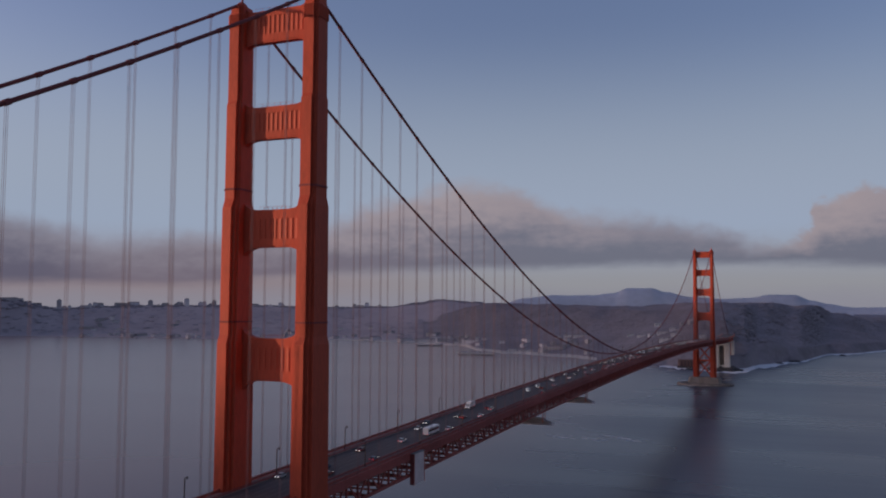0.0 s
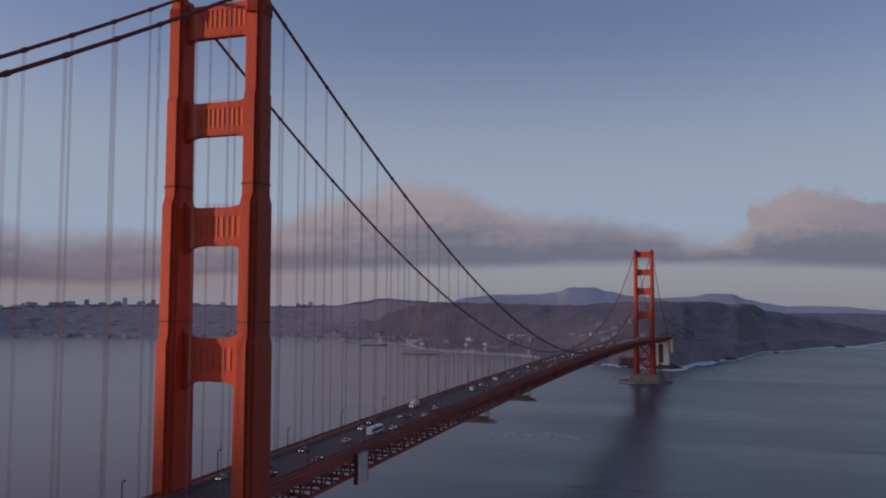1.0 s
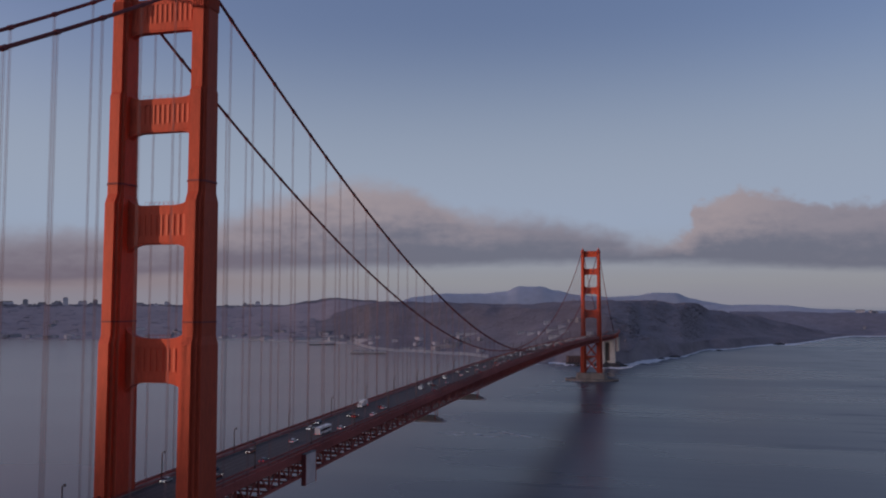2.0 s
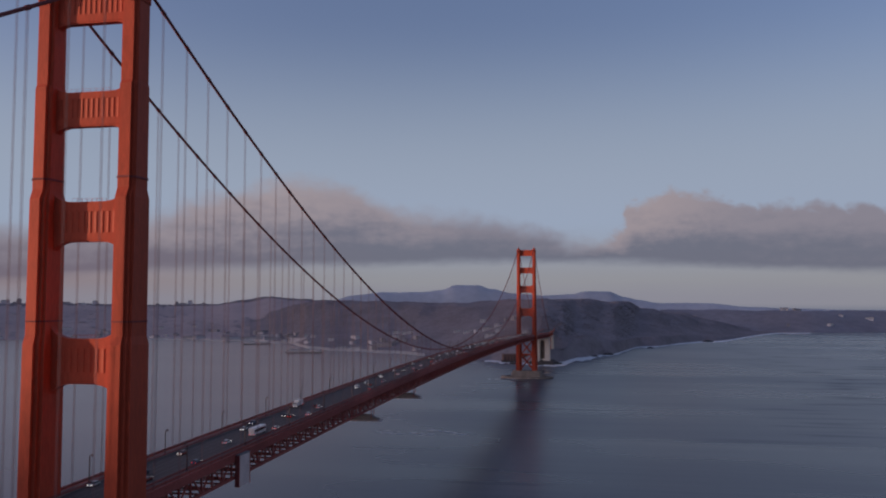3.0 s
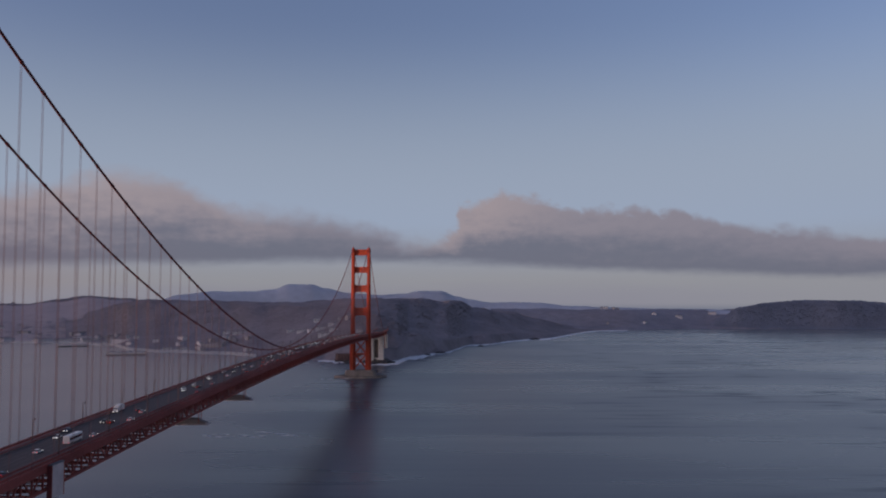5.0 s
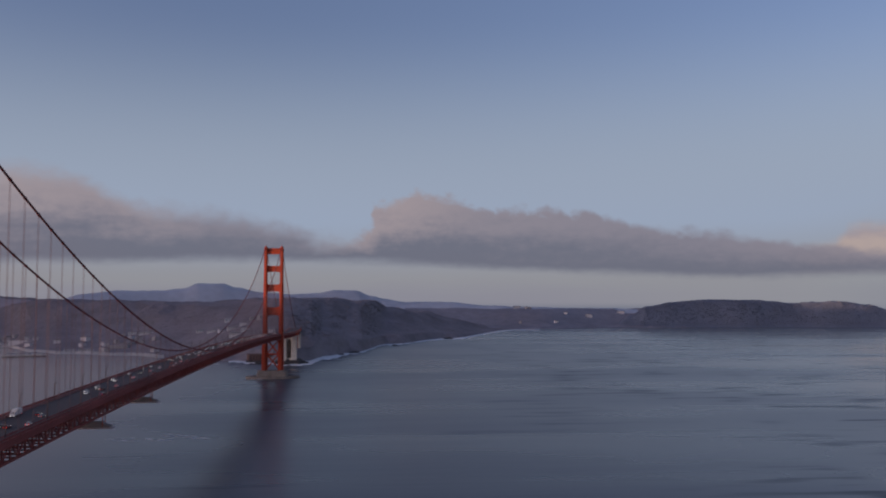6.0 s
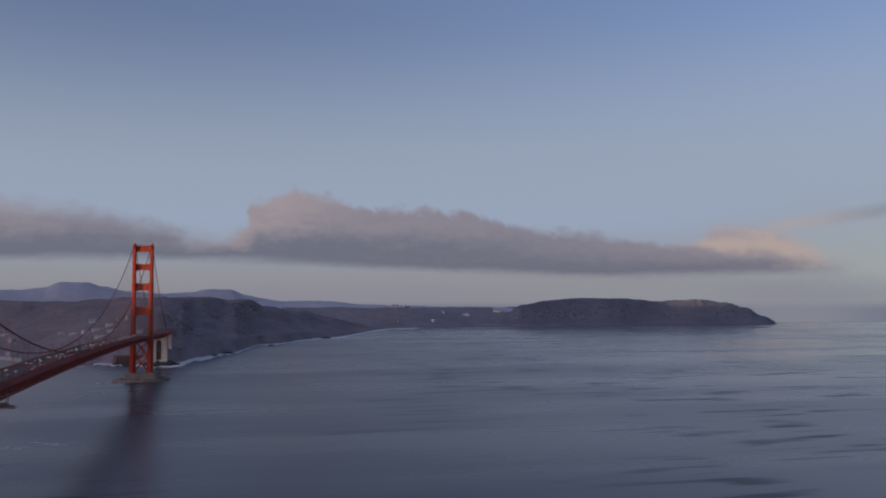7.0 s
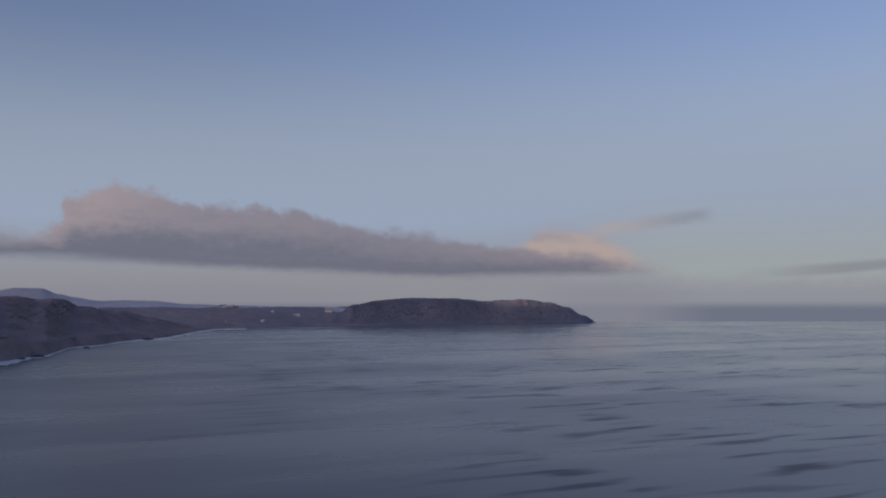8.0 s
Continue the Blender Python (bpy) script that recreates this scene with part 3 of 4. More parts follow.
def make_tower():
    tower = thing("bridge_tower", "orange-red riveted steel suspension bridge tower with stepped legs", "bridge tower", "bridge towers")
    bm = bm_new()
    box(bm, -0.14, 0.14, -0.14, 0.14, 0, 3.7)
    cap_rib = mesh_of("cap_rib", bm, RED)
    for sx in (-1, 1):
        cx = sx * HALF
        bm = bm_new()
        loft(bm, [leg_ring(cx, *s) for s in SECTIONS])
        leg = part("leg", bm, RED, tower)
        for z, h, g in ((167.4, 0.6, 0.18), (126.2, 0.45, 0.12)):
            bm = bm_new()
            loft(bm, [leg_ring(cx, z, *section_at(z), grow=g), leg_ring(cx, z + h, *section_at(z + h), grow=g)])
            part("collar", bm, CABLE, leg)
        bm = bm_new()
        s = SECTIONS[-1][1:]
        loft(bm, [leg_ring(cx, 219.5, *s, grow=0.25), leg_ring(cx, 223.6, *s, grow=0.25), leg_ring(cx, 224.2, *s, grow=-0.2),
                  leg_ring(cx, 226.6, *s, grow=-0.35)])
        part("cap", bm, RED, leg)
        for k in range(5):
            for yy in (-4.1, 4.1):
                part("cap_rib", cap_rib, RED, leg, at=pose(cx - 1.5 + k * 0.75, yy, 219.7))
        for k in range(7):
            for xx in (cx - 3.0, cx + 3.0):
                part("cap_rib", cap_rib, RED, leg, at=pose(xx, -2.4 + k * 0.8, 219.7))
        bm = bm_new()
        loft(bm, [[(cx + r * math.cos(a), r * 1.6 * math.sin(a), z) for a in [2 * math.pi * k / 12 for k in range(12)]]
                  for z, r in ((226.4, 1.5), (227.6, 1.4), (228.4, 0.8), (228.6, 0.3), (231.0, 0.2))])
        part("saddle_housing", bm, RED, leg, "domed steel cable saddle housing")
    for z0, z1, level, ribs, gap, lo, hi, haunch, drop in ((214.0, 224.3, 216, 12, 1.72, 2.8, 8.4, 3.5, 2.2), (183.2, 193.5, 188, 12, 1.68, 2.6, 8.2, 4.8, 2.6),
                                                           (149.4, 161.1, 155, 10, 1.96, 2.6, 8.8, 6.0, 3.5), (108.4, 121.4, 115, 9, 2.12, 3.4, 10.2, 7.0, 4.4)):
        s = section_at(level)
        inner = HALF - (s[0] + s[2] + s[3]) + 0.3
        strut = part("strut", strut_mesh(z0, z1, inner, 1.2, haunch, drop), RED, tower)
        # raised frame round the rib panel
        edge = (ribs * gap) / 2 + 0.25
        bm = bm_new()
        for f in (-1, 1):
            for a, b, c, d in ((-inner + 0.4, inner - 0.4, z0 + 0.5, z0 + lo), (-inner + 0.4, inner - 0.4, z0 + hi, z1 - 0.35),
                               (-inner + 0.4, -edge, z0 + lo, z0 + hi), (edge, inner - 0.4, z0 + lo, z0 + hi)):
                box(bm, a, b, min(f * 1.2, f * 1.36), max(f * 1.2, f * 1.36), c, d)
        part("panel_frame", bm, RED, strut)
        flat = inner - haunch
        for f in (-1, 1):
            bm = bm_new()
            bar(bm, (-flat, f * 1.1, z1 + 1.0), (flat, f * 1.1, z1 + 1.0), 0.05)
            for k in range(7):
                x = -flat + 2 * flat * k / 6
                box(bm, x - 0.03, x + 0.03, f * 1.1 - 0.03, f * 1.1 + 0.03, z1 - 0.05, z1 + 1.0)
            part("guard_rail", bm, RED, strut)
        rib = mesh_of("rib", rib_mesh(gap * 0.5, hi - lo, 0.17), RED)
        for k in range(ribs):
            x = (k - (ribs - 1) / 2) * gap
            part("rib", rib, RED, strut, at=pose(x, -1.2, z0 + lo))
    # bracing below the road
    s = section_at(40)
    inner = HALF - (s[0] + s[2] + s[3]) + 0.4
    for z0, z1 in ((17, 40), (42, 65)):
        for sx in (-1, 1):
            bm = bm_new()
            for yy in (-4.5, 4.5):
                bar(bm, (-sx * inner, yy, z0), (sx * inner, yy, z1), 1.6, 1.6)
            part("brace", bm, RED, tower)
    for z in (41, 65.5):
        bm = bm_new()
        box(bm, -inner, inner, -5, 5, z - 1.3, z + 1.3, 0.1)
        part("cross_girder", bm, RED, tower)
    # concrete pier
    bm = bm_new()
    loft(bm, [[(x * g, y * g, z) for x, y in ((-26, -10), (-23, -14), (23, -14), (26, -10), (26, 10), (23, 14), (-23, 14), (-26, 10))]
              for z, g in ((-6, 1.0), (9.6, 1.0), (10.2, 0.97), (13.4, 0.95))])
    part("pier", bm, PIER, tower, "weathered concrete pier block")
    return tower


near_tower = make_tower()
copy_thing(near_tower, pose(0, SPAN, 0))


def make_fender():
    bm = bm_new()
    k = 64
    def ell(a, b, z):
        return [(a * math.cos(2 * math.pi * i / k), SPAN + b * math.sin(2 * math.pi * i / k), z) for i in range(k)]
    rings = [ell(46, 26, -6), ell(46, 26, 3.0), ell(45.6, 25.6, 3.4), ell(38.4, 18.4, 3.4), ell(38, 18, 3.0), ell(38, 18, -6)]
    loft(bm, rings, cap=False)
    solid("pier_fender", bm, PIER, "oval concrete fender ring in the water round the far tower", "fender")


make_fender()


# ------------------------------------------------------------------ cables and suspenders
def make_cables():
    ys = steps_of(-SIDE, 0, PANEL * 2) + steps_of(0, SPAN, PANEL * 2)[1:] + steps_of(SPAN, SPAN + SIDE, PANEL * 2)[1:]
    bands = [y for y in steps_of(-SIDE, 0, 15.24)[1:-1] + steps_of(0, SPAN, 15.24)[1:-1] + steps_of(SPAN, SPAN + SIDE, 15.24)[1:-1]]
    bm = bm_new()
    tube(bm, [(0, -0.8, 0), (0, -0.7, 0), (0, 0.7, 0), (0, 0.8, 0)], 0.66, 10)
    band_mesh = mesh_of("cable_band", bm, CABLE)
    bm = bm_new()
    for dx in (-0.24, 0.24):
        for dy in (-0.22, 0.22):
            tube(bm, [(dx, dy, 0), (dx, dy, 1)], 0.036, 5)
    rope_mesh = mesh_of("suspender_rope", bm, RED_ROPE)
    for sx in (-1, 1):
        x = sx * HALF
        bm = bm_new()
        tube(bm, [(x, y, cable_z(y)) for y in ys], 0.5, 12)
        cable = solid("main_cable", bm, CABLE, "thick dark red main suspension cable slung over both towers", "cable", group="main cables", smooth=True)
        for y in bands:
            slope = math.degrees(math.atan2(cable_z(y + 1) - cable_z(y - 1), 2))
            part("cable_band", band_mesh, CABLE, cable, at=pose(x, y, cable_z(y), slope, 0, 0))
            lo, hi = road_z(y) - 0.2, cable_z(y) - 0.3
            if hi - lo > 1.5:
                rope = tagged(new("suspender_rope", rope_mesh), "thin red steel suspender ropes between cable and deck", "suspender", "suspenders")
                rope.matrix_basis = pose(x, y, lo) @ Matrix.Diagonal((1, 1, hi - lo, 1))


make_cables()


# ------------------------------------------------------------------ deck
DECK_Y = [-SIDE + PANEL * i for i in range(int(round((SPAN + 2 * SIDE) / PANEL)) + 1)]


def strip(x0, x1, up0, up1, ys=DECK_Y):
    """A long bar of the deck that follows the camber of the road."""
    bm = bm_new()
    rings = [[(x0, y, road_z(y) + up0), (x1, y, road_z(y) + up0), (x1, y, road_z(y) + up1), (x0, y, road_z(y) + up1)] for y in ys]
    return loft(bm, rings)


def make_deck():
    deck = thing("bridge_deck", "long red steel truss deck carrying the road between the towers", "bridge deck")
    part("roadway", strip(-9.45, 9.45, -0.6, 0.0), ASPHALT, deck, "dark worn asphalt roadway")
    for sx in (-1, 1):
        part("kerb", strip(min(sx * 9.45, sx * 9.75), max(sx * 9.45, sx * 9.75), -0.6, 0.25), WALKWAY, deck)
        part("walkway", strip(min(sx * 9.75, sx * 13.0), max(sx * 9.75, sx * 13.0), -0.5, 0.18), WALKWAY, deck, "grey concrete walkway")
        part("top_chord", strip(sx * 13.72 - 0.5, sx * 13.72 + 0.5, -1.0, 0.1), SHADED_RED, deck)
        part("bottom_chord", strip(sx * 13.72 - 0.5, sx * 13.72 + 0.5, -8.9, -7.9), SHADED_RED, deck)
        part("fascia", strip(sx * 14.24 - 0.08, sx * 14.24 + 0.08, -2.6, -0.3), SHADED_RED, deck)
        part("top_rail", strip(sx * 13.4 - 0.08, sx * 13.4 + 0.08, 1.22, 1.36), SHADED_RED, deck)
        part("mid_rail", strip(sx * 13.4 - 0.03, sx * 13.4 + 0.03, 0.35, 1.1), SHADED_RED, deck)
        part("road_barrier", strip(sx * 9.9 - 0.12, sx * 9.9 + 0.12, 0.7, 0.95), SHADED_RED, deck)
        part("barrier_foot", strip(sx * 9.9 - 0.1, sx * 9.9 + 0.1, 0.2, 0.5), SHADED_RED, deck)
    for x in (-6.3, -3.15, 0.0, 3.15, 6.3):
        part("lane_line", strip(x - 0.06, x + 0.06, -0.1, 0.006), WALKWAY, deck)
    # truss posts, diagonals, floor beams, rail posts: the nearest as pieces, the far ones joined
    bm = bm_new(); box(bm, -0.35, 0.35, -0.25, 0.25, -8.0, -0.9); post = mesh_of("truss_post", bm, SHADED_RED)
    bm = bm_new(); bar(bm, (0, 0, -8.1), (0, PANEL, -0.8), 0.5, 0.45); diagonal_up = mesh_of("truss_diagonal", bm, SHADED_RED)
    bm = bm_new(); bar(bm, (0, 0, -0.8), (0, PANEL, -8.1), 0.5, 0.45); diagonal_down = mesh_of("truss_diagonal", bm, SHADED_RED)
    bm = bm_new(); box(bm, -13.3, 13.3, -0.25, 0.25, -2.4, -0.7); box(bm, -13.3, 13.3, -0.45, 0.45, -2.5, -2.35); beam = mesh_of("floor_beam", bm, SHADED_RED)
    bm = bm_new(); box(bm, -13.3, 13.3, -0.3, 0.3, -8.7, -8.1); lower = mesh_of("lower_beam", bm, SHADED_RED)
    bm = bm_new(); bar(bm, (-13.3, 0, -8.4), (13.3, PANEL, -8.4), 0.45); lateral_a = mesh_of("lateral_brace", bm, SHADED_RED)
    bm = bm_new(); bar(bm, (13.3, 0, -8.4), (-13.3, PANEL, -8.4), 0.45); lateral_b = mesh_of("lateral_brace", bm, SHADED_RED)
    bm = bm_new(); box(bm, -0.09, 0.09, -0.09, 0.09, 0.1, 1.25); rail_post = mesh_of("rail_post", bm, SHADED_RED)
    far = {}
    for i, y in enumerate(DECK_Y[:-1]):
        z = road_z(y)
        close = -60 < y < 980
        rows = [("floor_beam", beam, (0, y, z)), ("lower_beam", lower, (0, y, z)),
                ("lateral_brace", lateral_a if i % 2 else lateral_b, (0, y, z))]
        for sx in (-1, 1):
            rows += [("truss_post", post, (sx * HALF, y, z)), ("truss_diagonal", diagonal_up if i % 2 else diagonal_down, (sx * HALF, y, z)),
                     ("rail_post", rail_post, (sx * 13.4, y, z))]
        for name, me, p in rows:
            if close:
                part(name, me, SHADED_RED, deck, at=pose(*p))
            else:
                far.setdefault(name, []).append((me, p))
    for name, items in far.items():
        bm = bm_new()
        for me, p in items:
            k = len(bm.verts)
            vs = [bm.verts.new(v.co + Vector(p)) for v in me.vertices]
            for f in me.polygons:
                bm.faces.new([vs[j] for j in f.vertices])
        tagged(part(name, bm, SHADED_RED, deck), kind="stuff")
    return deck


make_deck()


def make_lamps():
    first = thing("street_lamp", "tall dark bridge lamp post with lantern", "street lamp", "bridge lamps")
    bm = bm_new(); tube(bm, [(0, 0, 0), (0, 0, 0.8), (0, 0, 8.6)], 0.18, 8); part("pole", bm, LAMP_PAINT, first)
    bm = bm_new(); box(bm, -0.22, 0.22, -0.22, 0.22, 0, 0.9, 0.03); part("base", bm, LAMP_PAINT, first)
    bm = bm_new(); tube(bm, [(0, 0, 8.5), (0.3, 0, 9.0), (0.75, 0, 9.1)], 0.08, 6); part("arm", bm, LAMP_PAINT, first)
    bm = bm_new(); loft(bm, [[(0.85 + r * math.cos(a), r * math.sin(a), z) for a in [k * math.pi / 3 for k in range(6)]] for z, r in ((8.35, 0.14), (8.6, 0.26), (9.05, 0.3), (9.25, 0.1))])
    part("lantern", bm, LAMP_PAINT, first)
    spots = [(sx, 19.0 + 45.72 * k + (22.86 if sx > 0 else 0)) for k in range(-6, 34) for sx in (-1, 1)]
    for i, (sx, y) in enumerate(spots):
        m = pose(sx * 10.35, y, road_z(y) + 0.18, 0, 0, 0 if sx < 0 else 180)
        if i == 0:
            first.matrix_basis = m
        else:
            copy_thing(first, m)


make_lamps()


# ------------------------------------------------------------------ bridgehead pylons, arch, fort
def make_pylon(y, name="bridge_pylon"):
    p = thing(name, "tall pale concrete double pylon carrying the bridge end", "pylon", "bridge pylons", at=pose(0, y, 0))
    top = road_z(y) - 8.9
    for sx in (-1, 1):
        bm = bm_new()
        rings = []
        for z, g in ((-4, 1.1), (9, 1.06), (10, 1.0), (top - 12, 1.0), (top - 11, 0.96), (top, 0.94)):
            rings.append([(sx * 10.4 + a * g, b * g, z) for a, b in ((-5.6, -8), (-4.6, -9), (4.6, -9), (5.6, -8), (5.6, 8), (4.6, 9), (-4.6, 9), (-5.6, 8))])
        loft(bm, rings)
        part("shaft", bm, CONCRETE, p)
    bm = bm_new()
    box(bm, -5.0, 5.0, -7, 7, -4, 12, 0.1)
    part("plinth", bm, CONCRETE, p)
    bm = bm_new()
    arch = [(4.8 * math.cos(a), top - 11.5 + 4.8 * math.sin(a)) for a in [math.pi * k / 12 for k in range(13)]]
    ring = [(-4.9, top - 11.5), (-4.9, top - 0.5), (4.9, top - 0.5), (4.9, top - 11.5)] + arch
    loft(bm, [[(x, yy, z) for x, z in ring] for yy in (-7.6, 7.6)])
    part("cross_beam", bm, CONCRETE, p)
    # dark inner wall behind the tall slot
    bm = bm_new()
    box(bm, -5.0, 5.0, 3.0, 5.0, 12, top - 6)
    part("slot_wall", bm, PIER, p)
    for sx in (-1, 1):
        bm = bm_new()
        box(bm, sx * 10.4 - 6.2, sx * 10.4 + 6.2, -9.6, 9.6, top - 1.2, top + 0.3, 0.15)
        part("capital", bm, CONCRETE, p)
    return p


PYLON_Y = (SPAN + SIDE, SPAN + SIDE + 118)
for y in PYLON_Y:
    make_pylon(y)
make_pylon(-SIDE)


def make_arch_span():
    """Steel arch viaduct between the far pylons, over the brick fort, and its approach road."""
    a = thing("arch_viaduct", "red steel arch span over the old brick fort", "viaduct")
    y0, y1 = PYLON_Y[0] + 9, PYLON_Y[1] - 9
    z = road_z(SPAN + SIDE)
    def bm_box(*q):
        bm = bm_new()
        return box(bm, *q)
    part("roadway", bm_box(-13, 13, PYLON_Y[0] + 0.1, PYLON_Y[1] + 9, z - 1.6, z), ASPHALT, a)

    def bend(s):
        """The approach curves east behind the last pylon: centre and heading after s metres."""
        turn = min(1.0, s / 220) * radians(8)
        return Vector((-s * math.sin(turn * 0.6), PYLON_Y[1] + 9 + s * math.cos(turn * 0.6), 0)), turn

    def ribbon(x0, x1, z0, z1):
        bm = bm_new()
        rings = []
        for k in range(8):
            c, turn = bend(k * 26.0)
            side = Vector((math.cos(turn), math.sin(turn), 0))
            rings.append([c + side * x + Vector((0, 0, h)) for x, h in ((x0, z0), (x1, z0), (x1, z1), (x0, z1))])
        return loft(bm, rings)
    part("approach_road", ribbon(-13, 13, z - 1.6, z), ASPHALT, a)
    for sx in (-1, 1):
        part("approach_girder", ribbon(sx * 13.4 - 0.4, sx * 13.4 + 0.4, z - 3.2, z + 1.1), RED, a)
    for sx in (-1, 1):
        part("girder", bm_box(sx * 13.4 - 0.4, sx * 13.4 + 0.4, PYLON_Y[0] + 0.1, PYLON_Y[1] + 9, z - 3.2, z + 1.1), RED, a)
        bm = bm_new()
        tube(bm, [(sx * 10, y0 + (y1 - y0) * k / 16, 18 + 38 * (1 - (k / 8 - 1) ** 2)) for k in range(17)], 1.1, 6)
        part("arch_rib", bm, RED, a)
        for k in range(1, 16):
            zz = 18 + 38 * (1 - (k / 8 - 1) ** 2)
            part("arch_post", bm_box(sx * 10 - 0.35, sx * 10 + 0.35, y0 + (y1 - y0) * k / 16 - 0.35, y0 + (y1 - y0) * k / 16 + 0.35, zz, z - 1.5), RED, a)
    for k in range(3):
        c, turn = bend(30 + 45 * k)
        for sx in (-9, 9):
            x, y = c.x + sx * math.cos(turn), c.y + sx * math.sin(turn)
            part("viaduct_post", bm_box(x - 1, x + 1, y - 1, y + 1, 0, z - 1.5), RED, a)


make_arch_span()


def make_fort():
    f = thing("brick_fort", "low dark brick coastal fort beneath the bridge arch", "fort", at=pose(-62, SPAN + SIDE + 66, 0, 0, 0, 8))
    bm = bm_new(); box(bm, -36, 36, -24, 24, -4, 4, 0.2); part("foundation", bm, ROCK, f)
    bm = bm_new()
    loft(bm, [[(x * g, y * g, z) for x, y in ((-30, -20), (30, -20), (34, -10), (34, 18), (-34, 18), (-34, -10))] for z, g in ((3.5, 1.02), (16, 1.0), (16.6, 1.02), (17.4, 1.02))])
    part("wall", bm, BRICK, f)
    for row, z in enumerate((6, 10.5)):
        for k in range(9):
            bm = bm_new(); box(bm, -27 + k * 6.5, -25.4 + k * 6.5, -20.5, -19.9, z, z + 2.2); part("casemate_window", bm, WINDOW, f)
    bm = bm_new(); tube(bm, [(20, -8, 17), (20, -8, 23), (20, -8, 26)], 1.6, 8); part("lighthouse", bm, PLASTER, f)


make_fort()


# ------------------------------------------------------------------ maintenance rigs on the deck truss
def make_rigs():
    rig = thing("maintenance_gantry", "steel maintenance gantry slung crosswise under the bridge deck", "gantry", "gantries")
    bm = bm_new(); box(bm, -16, 19, -3, 3, -0.25, 0.25, 0.05); part("platform", bm, GREY_PANEL, rig, "pale platform edge")
    for sx in (-13.7, 13.7):
        for yy in (-2.4, 2.4):
            bm = bm_new(); bar(bm, (sx, yy, 0), (sx, yy, 7.2), 0.35); part("hanger", bm, RED, rig)
    for yy in (-2.9, 2.9):
        bm = bm_new(); bar(bm, (-16, yy, 1.2), (19, yy, 1.2), 0.12)
        for k in range(15):
            bar(bm, (-16 + 2.5 * k, yy, 0.1), (-16 + 2.5 * k, yy, 1.2), 0.1)
        part("guard_rail", bm, STEEL, rig)
    bm = bm_new(); loft(bm, [[(x, -2.6, 0.3), (x, 2.6, 0.3), (x, 2.2, h), (x, -2.2, h)] for x, h in ((1.0, 3.6), (13.0, 3.2), (15.0, 2.0), (17.5, 1.2))]); part("screen", bm, NETTING, rig, "dull grey netting screen")
    rig.matrix_basis = pose(0, 253, road_z(253) - 15.6)
    copy_thing(rig, pose(0, 358, road_z(358) - 15.6))
    hut = thing("sheeted_scaffold", "tall grey sheeted scaffold box on the truss side", "scaffold")
    z = road_z(78)
    bm = bm_new(); box(bm, 14.4, 15.9, 70.6, 79.6, z - 11.8, z - 0.6, 0.08); part("sheeting", bm, GREY_PANEL, hut)
    bm = bm_new(); box(bm, 14.4, 16.1, 70.4, 79.8, z - 0.58, z - 0.3, 0.05); part("roof", bm, STEEL, hut)
    for y in (70.5, 79.7):
        bm = bm_new(); box(bm, 15.85, 16.05, y - 0.12, y + 0.12, z - 12.0, z - 0.6); part("post", bm, RED, hut)
    bm = bm_new(); box(bm, 14.3, 16.0, 70.3, 70.45, z - 11.9, z - 0.6); part("end_panel", bm, CABLE, hut, "dark red end panel")


make_rigs()


